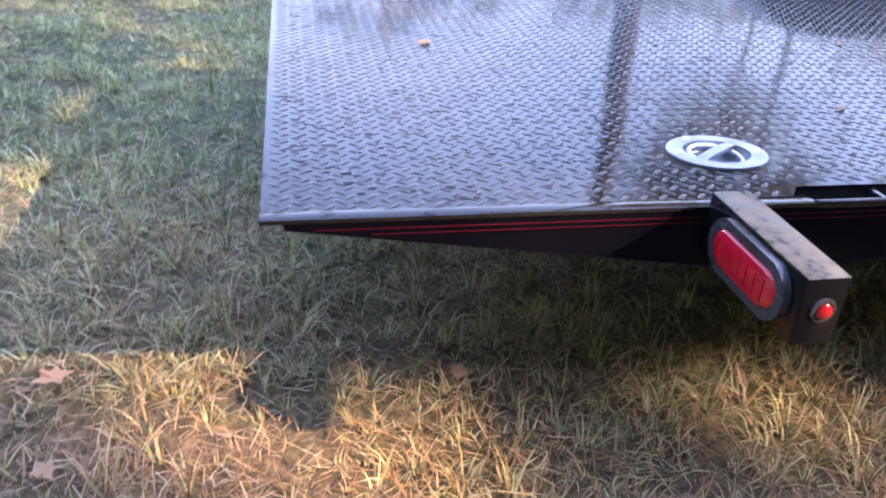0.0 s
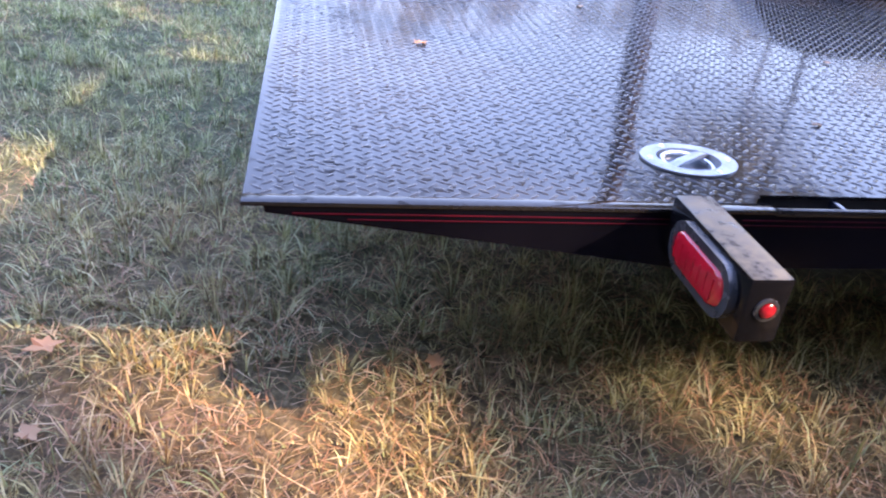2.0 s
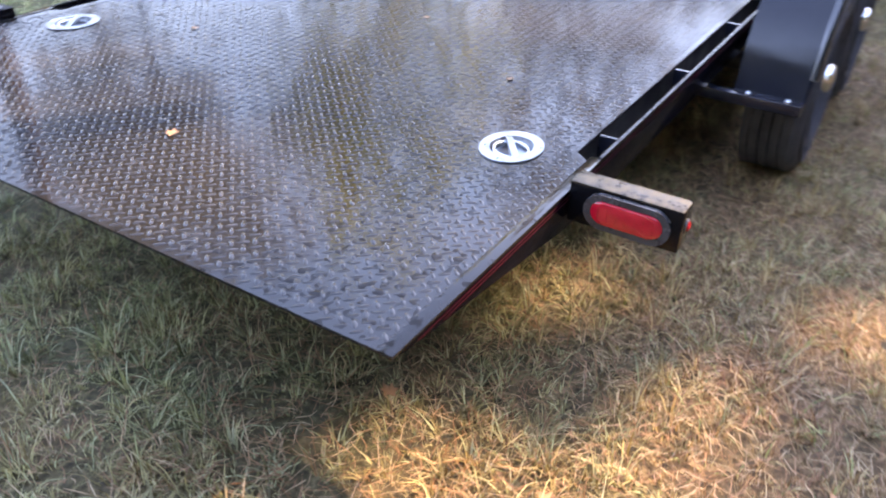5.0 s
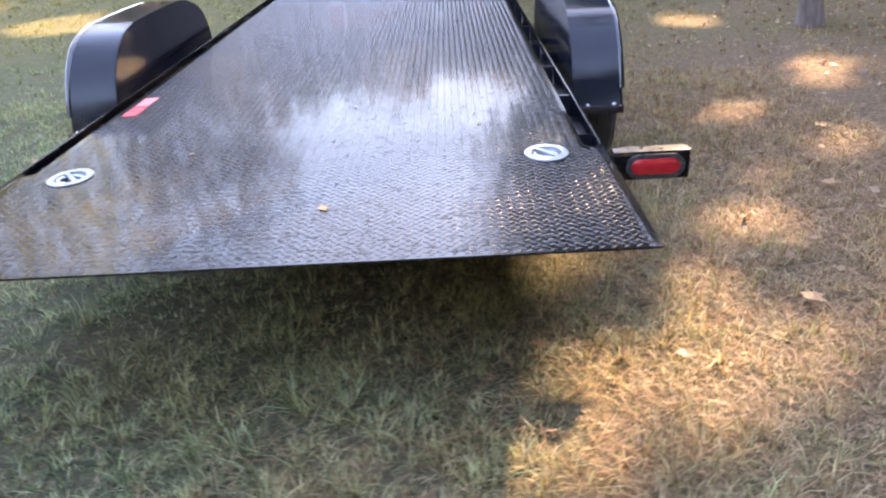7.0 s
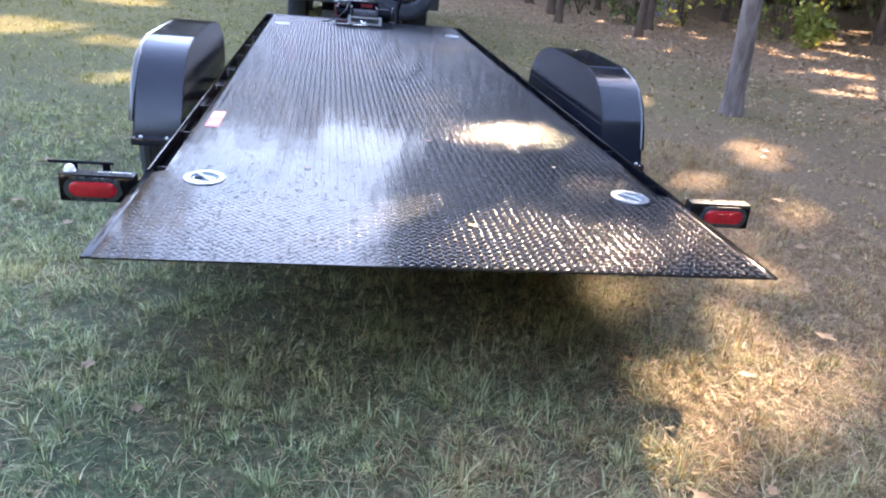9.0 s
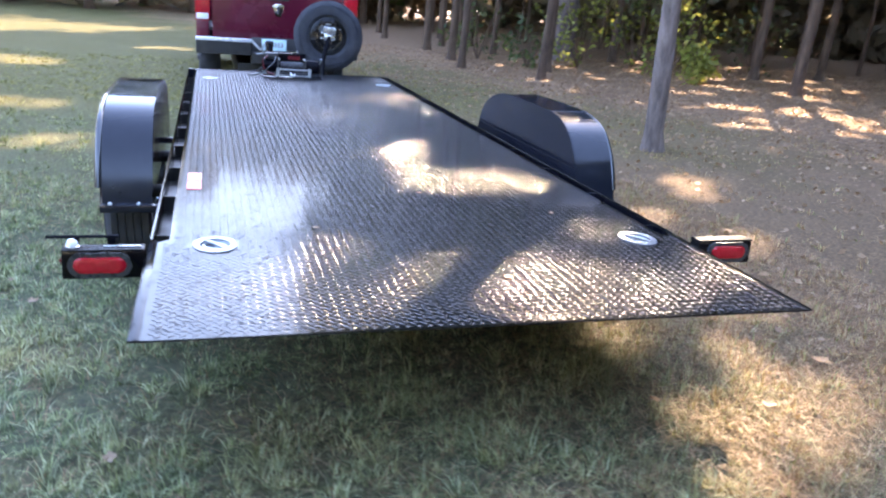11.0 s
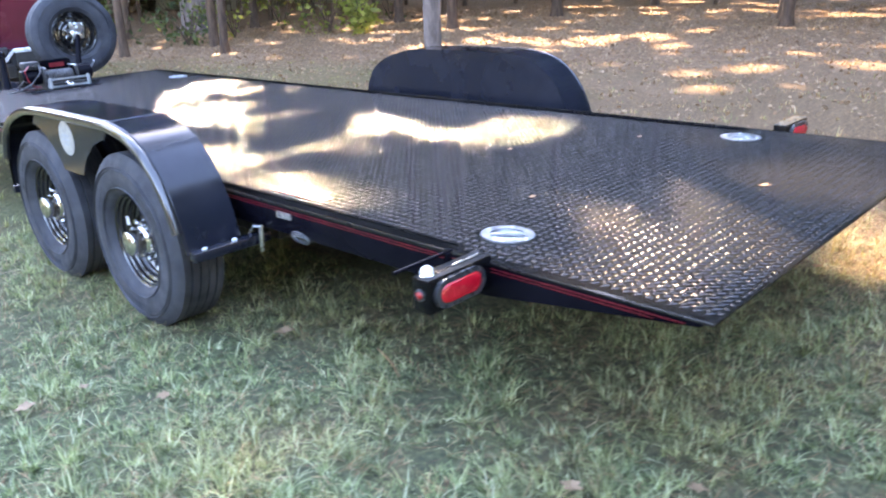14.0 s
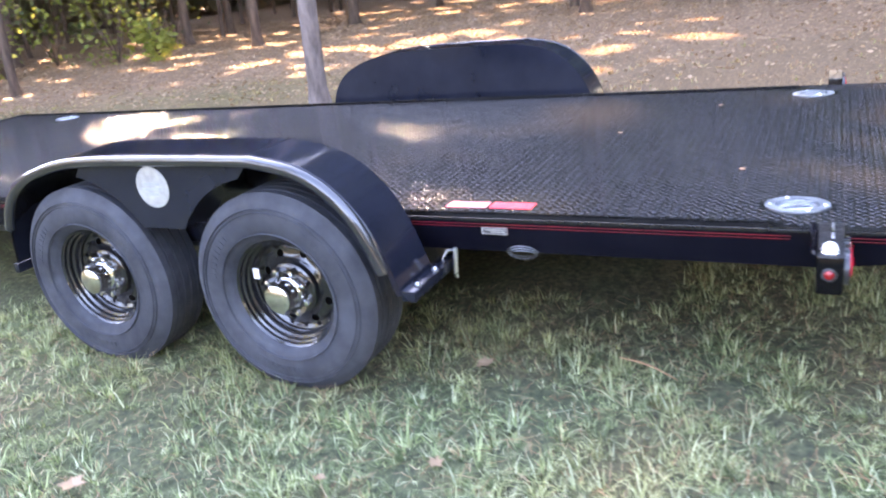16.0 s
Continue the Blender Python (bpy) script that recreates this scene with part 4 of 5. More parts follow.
for k in range(11):
    part("rope_turn", lathe([(0.045, -0.008), (0.053, 0.0), (0.045, 0.008)], Matrix.Translation((-0.03 + 0.019 * k, 6.24, 0.67)) @ Matrix.Rotation(math.pi / 2, 4, "Y"), 18), M_ROPE, winch)
part("winch_motor", lathe([(0, -0.09), (0.055, -0.088), (0.062, -0.078), (0.062, 0.078), (0.05, 0.09), (0, 0.09)],
                          Matrix.Translation((-0.14, 6.24, 0.675)) @ Matrix.Rotation(math.pi / 2, 4, "Y"), 22), M_CHANNEL, winch)
part("winch_gearbox", lathe([(0, -0.075), (0.06, -0.073), (0.068, -0.06), (0.068, 0.06), (0.055, 0.072), (0, 0.075)],
                            Matrix.Translation((0.26, 6.24, 0.675)) @ Matrix.Rotation(math.pi / 2, 4, "Y"), 22), M_CHANNEL, winch)
part("winch_bridge", box(-0.09, 0.21, 6.30, 6.40, 0.715, 0.795, 0.012), M_CHANNEL, winch)
part("winch_label", box(0.03, 0.15, 6.297, 6.2995, 0.735, 0.77), M_REDLINE, winch, "dark red label", smooth=False)
for x in (-0.075, 0.195):
    part("winch_stand", box(x - 0.006, x + 0.006, 6.14, 6.34, 0.572, 0.735, 0.003), M_TRIM, winch)
for x, z in ((-0.065, 0.745), (0.185, 0.745), (-0.065, 0.60)):
    part("winch_tie_rod", tube([(x, 6.13, z), (x, 6.36, z)], 0.007, 8), M_ZINC_DULL, winch)
part("clutch_lever", tube([(0.33, 6.22, 0.70), (0.345, 6.18, 0.735), (0.345, 6.15, 0.765)], 0.007, 8), M_ZINC_DULL, winch)
part("winch_cable", tube([(-0.20, 6.20, 0.64), (-0.24, 6.16, 0.66), (-0.27, 6.20, 0.62), (-0.23, 6.28, 0.59)], 0.008, 8), M_RUBBER, winch)
bm = tube([(0.03, 6.02, 0.63), (0.03, 5.985, 0.63), (0.035, 5.965, 0.615), (0.055, 5.958, 0.606), (0.07, 5.968, 0.615), (0.068, 5.985, 0.628)], [0.006, 0.009, 0.010, 0.009, 0.008, 0.004], 8)
part("winch_hook", bm, M_ZINC, winch, "zinc-plated winch hook")
part("solenoid_box", box(-0.205, -0.075, 6.19, 6.31, 0.738, 0.80, 0.014), M_TRIM, winch)
for x in (-0.18, -0.14, -0.10):
    part("terminal", tube([(x, 6.185, 0.77), (x, 6.165, 0.77)], 0.007, 8), M_CHROME, winch, "bright terminal stud")
part("winch_lead", tube([(-0.18, 6.165, 0.77), (-0.23, 6.12, 0.74), (-0.22, 6.11, 0.66), (-0.17, 6.15, 0.61), (-0.12, 6.14, 0.60)], 0.007, 8), M_REDLINE, winch, "dark red power lead")
part("winch_lead", tube([(-0.10, 6.165, 0.77), (-0.12, 6.10, 0.72), (-0.20, 6.09, 0.64), (-0.29, 6.13, 0.59), (-0.36, 6.20, 0.575)], 0.007, 8), M_RUBBER, winch)
# spare wheel on its mount beside the tongue
wheel((0.42, 6.93, 0.952), (-0.10, -1, 0.03), 0.372, trailer, "spare_wheel")
bm = tube([(0.33, 6.66, 0.54), (0.34, 6.72, 0.70), (0.39, 6.785, 0.87), (0.415, 6.81, 0.95)], 0.024, 10)
part("spare_mount", bm, M_CHANNEL, trailer)
bm = bmesh.new()
add_box(bm, 0.385, 0.455, 6.795, 6.810, 0.965, 1.055, 0.010)
add_box(bm, 0.355, 0.385, 6.800, 6.812, 0.985, 1.06, 0.008)
add_box(bm, 0.455, 0.485, 6.800, 6.812, 0.975, 1.05, 0.008)
add_box(bm, 0.36, 0.47, 6.792, 6.806, 0.915, 0.972, 0.012)
add_lathe(bm, [(0, 0.016), (0.013, 0.016), (0.016, 0.0), (0.016, -0.01)], Matrix.Translation((0.42, 6.792, 1.01)) @ Matrix.Rotation(math.pi / 2, 4, "X"), 6)
part("spare_clamp", bm, M_ZINC, trailer, "bright zinc clamp plate")
part("spare_post", box(0.42, 0.50, 6.97, 7.04, 0.45, 0.99, 0.006), M_SHADOW_BLACK, trailer)

# ---------------------------------------------------------------- truck
TX, TY = 0.01, 8.52          # middle of the tailgate, its rear face
truck = thing("pickup_truck", (TX, TY, -0.13), "dark maroon crew-cab pickup truck parked on the grass", "truck")


def tpart(name, bm, mat, label="", parent=None, smooth=True):
    ob = part(name, bm, mat, parent or truck, label, smooth)
    return ob


bm = prism([(0.03, 0.90), (0.0, 1.10), (0.0, 1.52), (0.04, 1.56), (0.09, 1.56), (0.09, 0.90)], -0.80, 0.80, "x", 0.01)
tailgate = tpart("tailgate", bm, M_MAROON, "maroon tailgate")
bm = prism([(-0.78, 1.475), (0.78, 1.475), (0.76, 1.545), (-0.76, 1.545)], -0.022, 0.0, "y", 0.006)
tpart("tailgate_lip", bm, M_TRIM, "dark tailgate lip", tailgate)
bm = prism([(-0.13, 1.30), (0.13, 1.30), (0.12, 1.42), (-0.12, 1.42)], -0.012, 0.001, "y", 0.004)
bmesh.ops.translate(bm, verts=bm.verts, vec=(0.0, 0, 0.09))
tpart("tailgate_handle", bm, M_TRIM, "", tailgate)
bm = prism([(-0.075, 0.05), (-0.03, 0.075), (0.03, 0.075), (0.075, 0.05), (0.05, -0.02), (0.03, -0.075), (-0.03, -0.075), (-0.05, -0.02)], -0.016, 0.0, "y", 0.004)
bmesh.ops.translate(bm, verts=bm.verts, vec=(0.0, 0, 1.275))
tpart("tailgate_badge", bm, M_CHROME, "plain chrome badge", tailgate)
bm = prism([(-0.018, 0.04), (0.018, 0.04), (0.012, -0.045), (-0.012, -0.045)], -0.020, -0.0165, "y")
bmesh.ops.translate(bm, verts=bm.verts, vec=(0.0, 0, 1.275))
tpart("badge_slot", bm, M_TRIM, "", tailgate)
for sx in (-1, 1):
    lo, hi = sorted((sx * 0.805, sx * 1.0))
    # bed side with wheel arch
    arch = [(1.22 + 0.52 * math.cos(a), 0.50 + 0.50 * math.sin(a)) for a in (math.pi * i / 14 for i in range(15))]
    poly = [(0.0, 0.72), (0.0, 1.50), (0.05, 1.56), (2.0, 1.56), (2.0, 0.62)] + [(y, z) for y, z in arch if z > 0.62] + [(0.60, 0.66)]
    tpart("bed_side", prism(poly, *sorted((sx * 0.84, sx * 1.0)), "x", 0.02), M_MAROON)
    bm = prism([(sx * 0.83, 1.10), (sx * 1.003, 1.10), (sx * 1.003, 1.47), (sx * 0.83, 1.47)], -0.014, 0.02, "y", 0.008)
    tl = tpart("tail_light", bm, M_RED, "red tail light")
    lo, hi = sorted((sx * 0.845, sx * 0.99))
    tpart("reverse_lens", box(lo, hi, -0.018, -0.012, 1.115, 1.185, 0.003), M_WHITE, "white reversing lens", tl)
    # bumper halves, stepped down to the plate recess
    lo, hi = sorted((sx * 0.34, sx * 1.0))
    tpart("bumper", prism([(-0.16, 0.72), (-0.18, 0.88), (-0.15, 0.905), (0.02, 0.905), (0.02, 0.70)], lo, hi, "x", 0.015), M_TRIM, "dark step bumper")
    tpart("bumper_trim", prism([(-0.185, 0.875), (-0.185, 0.90), (-0.155, 0.917), (-0.145, 0.907), (-0.175, 0.872)], lo, hi, "x", 0.002), M_SILVER, "bright silver bumper edge")
    lo, hi = sorted((sx * 0.66, sx * 0.98))
    for y in (1.22, 4.95):
        t_in, t_out = sx * 0.70, sx * 0.97
        rot = Matrix.Translation((sx * 0.84, y, 0.525)) @ Matrix.Rotation(sx * math.pi / 2, 4, "Y")
        w = tpart("road_wheel", lathe([(0.03, 0.09), (0.10, 0.10), (0.13, 0.06), (0.20, 0.07), (0.235, 0.10), (0.24, -0.1)], rot, 36), M_CHROME, "bright alloy wheel")
        tpart("tyre", lathe([(0.235, 0.10), (0.27, 0.135), (0.34, 0.14), (0.39, 0.12), (0.40, 0.09), (0.40, -0.09), (0.39, -0.12), (0.30, -0.14), (0.235, -0.1)], rot, 40), M_TYRE, "black truck tyre", w)
        for i in range(6):
            a = math.pi * i / 3
            bm = box(0.05, 0.22, -0.018, 0.018, 0.075, 0.098, 0.006)
            bmesh.ops.transform(bm, verts=bm.verts, matrix=rot @ Matrix.Rotation(a, 4, "Z"))
            tpart("spoke", bm, M_CHROME, "", w)
    # cab side, front wing
    arch = [(4.95 + 0.52 * math.cos(a), 0.50 + 0.50 * math.sin(a)) for a in (math.pi * i / 14 for i in range(15))]
    poly = [(2.05, 0.50), (2.05, 1.36), (5.85, 1.22), (5.95, 1.05), (5.95, 0.60)] + [(y, z) for y, z in arch if z > 0.6] + [(4.40, 0.50)]
    tpart("cab_side", prism(poly, *sorted((sx * 0.86, sx * 1.0)), "x", 0.02), M_MAROON)
    tpart("sill", box(*sorted((sx * 0.88, sx * 1.02)), 2.1, 4.35, 0.42, 0.50, 0.02), M_TRIM)
    for ya, yb in ((2.25, 3.05), (3.12, 3.95)):
        tpart("side_window", prism([(ya, 1.37), (ya + (0.12 if ya < 3 else 0.0), 1.78), (yb - (0.0 if ya < 3 else 0.30), 1.78), (yb, 1.37)], *sorted((sx * 0.88, sx * 0.93)), "x", 0.004), M_GLASS_DARK)
        tpart("door_handle", box(*sorted((sx * 1.0, sx * 1.03)), ya + 0.05, ya + 0.25, 1.16, 1.20, 0.008), M_CHROME)
    bm = box(*sorted((sx * 1.03, sx * 1.27)), 3.85, 3.95, 1.28, 1.56, 0.03)
    mir = tpart("door_mirror", bm, M_TRIM, "black towing mirror")
    tpart("mirror_glass", box(*sorted((sx * 1.05, sx * 1.25)), 3.844, 3.849, 1.31, 1.53, 0.0), M_CHROME, "", mir, False)
tpart("bumper_middle", prism([(-0.12, 0.62), (-0.14, 0.74), (0.0, 0.76), (0.02, 0.60)], -0.34, 0.34, "x", 0.01), M_TRIM)
for sx in (-1, 1):
    bm = prism([(sx * 0.34, 0.885), (sx * 0.34, 0.915), (sx * 0.22, 0.80), (sx * 0.23, 0.775)] if sx > 0 else [(sx * 0.34, 0.915), (sx * 0.34, 0.885), (sx * 0.23, 0.775), (sx * 0.22, 0.80)], -0.18, -0.15, "y")
    tpart("bumper_notch_trim", bm, M_SILVER, smooth=False)
tpart("bumper_low_trim", box(-0.225, 0.225, -0.18, -0.165, 0.772, 0.79, 0.002), M_CHROME)
plate = tpart("number_plate", box(-0.212, 0.092, -0.15, -0.145, 0.775, 0.925, 0.003), M_PLATE, "pale blue-green number plate")
for k in range(6):
    tpart("print_bar", box(-0.175 + k * 0.04, -0.15 + k * 0.04, -0.1525, -0.1505, 0.825, 0.885), M_GREY_INK, "", plate, False)
tpart("plate_recess", box(-0.33, 0.33, -0.02, 0.02, 0.70, 0.93, 0.01), M_TRIM)
tpart("bed_floor", box(-0.84, 0.84, 0.06, 2.0, 0.98, 1.02), M_TRIM, smooth=False)
tpart("bed_front", box(-0.84, 0.84, 1.96, 2.0, 1.0, 1.56, 0.01), M_MAROON)
tpart("cab_body", prism([(2.06, 0.55), (2.06, 1.37), (2.20, 1.86), (2.4, 1.92), (3.5, 1.92), (3.75, 1.84), (4.35, 1.30), (5.85, 1.20), (5.93, 1.0), (5.93, 0.6), (4.4, 0.55)], -0.87, 0.87, "x", 0.03), M_MAROON, "maroon crew cab")
tpart("rear_window", prism([(-0.72, 1.40), (0.72, 1.40), (0.66, 1.80), (-0.66, 1.80)], 2.055, 2.25, "y", 0.004), M_GLASS_DARK)
tpart("chassis", box(-0.5, 0.5, 0.1, 5.6, 0.38, 0.6, 0.02), M_SHADOW_BLACK)
tpart("hitch_receiver", box(-0.04, 0.04, -0.30, 0.1, 0.42, 0.50, 0.005), M_TRIM)
tpart("grille", box(-0.7, 0.7, 5.93, 5.98, 0.65, 1.12, 0.02), M_CHROME)
for sx in (-1, 1):
    tpart("headlight", box(*sorted((sx * 0.72, sx * 0.98)), 5.90, 5.97, 0.86, 1.12, 0.02), M_WHITE)
tpart("front_bumper", box(-1.0, 1.0, 5.90, 6.12, 0.42, 0.66, 0.04), M_CHROME)

# ---------------------------------------------------------------- trees
# sun flecks to lay on the lawn and deck: gaps cut through the unseen canopy towards the sun (x, y, radius at ground
# height)
GROUND_FLECKS = [(0.68, -0.18, 0.14), (0.80, -0.12, 0.08), (0.97, 0.22, 0.15), (1.08, 0.10, 0.09), (1.10, 0.33, 0.09), (0.90, 0.97, 0.16), (1.76, 0.38, 0.12), (1.14, 0.36, 0.08),
                 (0.83, -0.24, 0.07), (1.20, 0.04, 0.13), (1.45, 0.22, 0.15), (1.35, 0.70, 0.14), (1.80, 1.30, 0.19), (-0.29, -0.80, 0.17), (-1.08, -0.72, 0.12), (-1.57, -0.38, 0.10),
                 (3.07, 3.58, 0.2), (3.35, 4.05, 0.24), (2.98, 6.50, 0.3), (2.05, 1.9, 0.14), (2.6, 2.3, 0.15), (2.25, 2.95, 0.2),
                 (-1.68, 1.10, 0.06), (-2.21, 5.48, 0.35), (-2.84, 7.81, 0.45), (-4.25, 8.55, 0.9), (-1.75, 16.2, 0.6), (-3.9, 12.3, 0.8), (-7.5, 10.0, 1.2),
                 (9.72, 7.42, 0.55), (6.80, 7.35, 0.2), (9.2, 9.0, 0.8), (8.0, 9.8, 0.5)]
random.seed(3)
GROUND_FLECKS += [(random.uniform(5.0, 21), random.uniform(2, 21), random.uniform(0.05, 0.34)) for _ in range(230)]
DECK_FLECKS = [(-0.88, 0.40, 0.12), (-0.68, 0.22, 0.10), (-0.90, 0.14, 0.11), (-0.50, 0.12, 0.08), (-0.30, 0.30, 0.11), (-0.38, 0.70, 0.08), (0.10, 0.28, 0.20), (0.08, 0.61, 0.08), (0.40, 0.28, 0.26), (0.68, 0.21, 0.25), (0.92, 0.14, 0.24), (0.70, 0.86, 0.08),
               (0.10, 1.76, 0.13), (0.30, 1.56, 0.13), (0.12, 2.02, 0.08), (0.36, 1.90, 0.13), (0.60, 1.92, 0.09), (0.50, 1.64, 0.07), (0.77, 1.62, 0.13), (0.82, 2.04, 0.08), (0.22, 1.42, 0.06), (0.22, 2.28, 0.07), (0.60, 0.92, 0.05), (0.76, 1.02, 0.05), (0.25, 0.88, 0.05), (-0.10, 0.54, 0.06), (-0.62, 0.50, 0.09), (-0.42, 0.86, 0.06), (-0.77, 1.53, 0.11), (-0.30, 2.25, 0.10), (-0.80, 2.42, 0.12), (-0.28, 2.90, 0.12), (-0.77, 2.75, 0.14),
               (-0.74, 1.80, 0.06), (-0.84, 2.00, 0.08), (0.36, 3.00, 0.08), (0.35, 2.31, 0.05), (0.27, 3.75, 0.09), (0.82, 4.10, 0.09), (0.26, 3.22, 0.10), (-0.20, 3.85, 0.24), (-0.15, 4.15, 0.16), (0.25, 4.74, 0.24), (0.54, 4.55, 0.20), (0.60, 5.10, 0.30), (-0.01, 5.58, 0.14)]
DECK_FLECKS += [(random.uniform(-0.9, 0.35), random.uniform(2.2, 4.9), random.uniform(0.05, 0.11)) for _ in range(26)]


def fleck_rows():
    rows = [(x, y, 1.1 * r) for x, y, r in GROUND_FLECKS]
    for x, y, r in DECK_FLECKS:
        z = DECK(y)
        rows.append((x - S.x / S.z * z, y - S.y / S.z * z, 1.12 * r))
    return np.array(rows)


FLECKS = fleck_rows()


leaf_rng = np.random.default_rng(21)


def leaves(centre, radii, n, size, gaps=True):
    """Loose leaf quads in an uneven crown made of clumps; open along the rays of the sun flecks."""
    k = 26
    d = leaf_rng.normal(size=(k, 3))
    d /= np.linalg.norm(d, axis=1)[:, None]
    clump = d * (leaf_rng.uniform(0.25, 1.0, k) ** 0.5)[:, None]
    pick = leaf_rng.integers(0, k, n)
    p = (clump[pick] + leaf_rng.normal(size=(n, 3)) * 0.2) * radii + centre
    if gaps:
        g = p[:, :2] - p[:, 2:] * np.array([[S.x / S.z, S.y / S.z]])
        g = g + leaf_rng.normal(0, 0.04, g.shape)
        reach = FLECKS[None, :, 2] * 1.1 + 0.55 * size
        q = np.sqrt(((g[:, None, :] - FLECKS[None, :, :2]) ** 2).sum(-1)) / reach
        past = (g[:, 1] < -S.y / S.z * 0.56 - 0.02) | (g[:, 0] < -1.05 - S.x / S.z * 0.56)      # behind the tail or beside it
        q[past, len(GROUND_FLECKS):] = 9.0
        on_deck = q.argmin(1) >= len(GROUND_FLECKS)
        q = q.min(1)
        away = leaf_rng.uniform(size=len(g)) < np.clip((q - 0.8) / 0.45, np.where(on_deck, 0.02, 0.0), 1.0)
        # leaves thinned out where the left lawn is to be half lit
        thin = (g[:, 0] < -1.4) & (g[:, 1] < 7) & (leaf_rng.uniform(size=len(g)) < 0.70)
        p = p[away & ~thin]
    n = len(p)
    u = leaf_rng.normal(size=(n, 3))
    u /= np.linalg.norm(u, axis=1)[:, None]
    v = np.cross(u, leaf_rng.normal(size=(n, 3)))
    v /= np.linalg.norm(v, axis=1)[:, None]
    s = (size * leaf_rng.uniform(0.6, 1.4, n))[:, None]
    return np.stack([p - u * s, p - v * s * 0.55, p + u * s, p + v * s * 0.55], 1)


def trunk_mesh(base, r, h, lean, limbs, crown_z):
    bm = bmesh.new()
    bx, by, bz = base
    n = 9
    pts = [(bx + lean[0] * k / n * h + 0.05 * math.sin(3 * k + bx), by + lean[1] * k / n * h + 0.05 * math.cos(2 * k + by), bz - 0.05 + h * k / n) for k in range(n + 1)]
    rad = [r * (1.28 if k == 0 else 1.0) * (1 - 0.72 * k / n) for k in range(n + 1)]
    flare = [pts[0], (pts[0][0] + lean[0] * 0.3, pts[0][1] + lean[1] * 0.3, bz + 0.22)]
    add_tube(bm, flare + pts[1:], [r * 1.45, r * 1.02] + rad[1:], 12)
    for i in range(limbs):
        z = bz + crown_z + (h - crown_z) * (i + 0.3) / max(1, limbs)
        k = min(1.0, (z - bz) / h)
        o = Vector((bx + lean[0] * k * h, by + lean[1] * k * h, z))
        a = random.uniform(0, 2 * math.pi)
        ln = random.uniform(1.2, 3.0)
        d = Vector((math.cos(a), math.sin(a), random.uniform(0.15, 0.6)))
        add_tube(bm, [o, o + d * ln * 0.5, o + d * ln + Vector((0, 0, 0.3))], [r * 0.3 * (1.2 - k), r * 0.2 * (1.2 - k), r * 0.06], 6)
    return bm


def tree(x, y, r, h, lean=(0, 0), crown=(3.0, 3.0, 3.5), crown_z=None, n=2600, size=0.16, bark=None, label="", limbs=7, gaps=True, leaf=None, group="woodland trees"):
    t = thing("tree", (x, y, 0), label or "tall slim pine with grey-brown bark and high crown", "tree", group)
    cz = crown_z if crown_z is not None else h * 0.75
    part("trunk", trunk_mesh((0, 0, float(lift(x, y)) if abs(x) < 60 else 0), r, h, lean, limbs, cz - crown[2] * 0.6), bark or M_BARK_DARK, t)
    c = leaves(np.array([x + lean[0] * cz, y + lean[1] * cz, cz]), np.array(crown), n, size, gaps)
    c[:, :, 0] -= x
    c[:, :, 1] -= y
    ob = new("crown", quads_mesh("crown", c, leaf or M_LEAF))
    ob.parent = t
    return t


# the slim trunk beside the trailer
tree(3.90, 5.66, 0.102, 15.0, (-0.09, -0.06), (2.6, 2.6, 2.6), 12.0, 3000, 0.15, M_BARK, "slim pale-barked pine standing alone on the lawn's edge")
# crowns between the sun and the trailer
for x, y, r, h in ((6.6, 15.0, 0.17, 13.5), (11.2, 12.2, 0.2, 15.0), (14.9, 11.9, 0.24, 14.0), (9.0, 19.8, 0.47, 16.0), (12.6, 15.5, 0.2, 15.5),
                   (10.8, 19.8, 0.2, 14.5), (5.2, 20.5, 0.19, 13.5), (13.0, 5.2, 0.19, 13.5), (15.8, 16.8, 0.2, 15.5), (7.6, 24.0, 0.22, 15.0), (4.9, 17.0, 0.17, 11.5)):
    tree(x, y, r if r > 0.4 else r * 0.6, h, (random.uniform(-0.02, 0.02), random.uniform(-0.02, 0.02)), (3.2, 3.2, 3.4), h * 0.72, 11000, 0.13,
         M_BARK if r > 0.4 else M_BARK_DARK, "stout pale-barked tree at the wood's edge" if r > 0.4 else "")
# more of the wood behind
random.seed(11)
spots = []
while len(spots) < 54:
    az, d = radians(random.uniform(8, 118)), random.uniform(15, 46)
    x, y = -1 + d * math.sin(az), -1 + d * math.cos(az)
    if all((x - a) ** 2 + (y - b) ** 2 > 3.0 for a, b in spots):
        spots.append((x, y))
while len(spots) < 66:
    az, d = radians(random.uniform(22, 66)), random.uniform(19, 38)
    x, y = -1 + d * math.sin(az), -1 + d * math.cos(az)
    if all((x - a) ** 2 + (y - b) ** 2 > 2.2 for a, b in spots):
        spots.append((x, y))
for x, y in spots:
    h = random.uniform(11, 17)
    way, off = math.degrees(math.atan2(x + 1.5, y + 1.7)), math.hypot(x + 1.5, y + 1.7)
    if off < 28 and (38 < way < 56 or 26 < way < 31) or off < 34 and way < 13:      # open glades between the trunks
        continue
    sunward = abs(0.82 * x - 0.57 * y) < 6 and math.hypot(x, y) < 30     # on the sun's way to the trailer
    if sunward and -1.3 < 0.82 * x - 0.57 * y < 1.8:
        x += 3.4
    tree(x, y, random.uniform(0.05, 0.11), h, (random.uniform(-0.03, 0.03), random.uniform(-0.03, 0.03)), (2.8, 2.8, 4.2), h * 0.68, 8000 if sunward else 2400, 0.17 if sunward else 0.34, limbs=5)
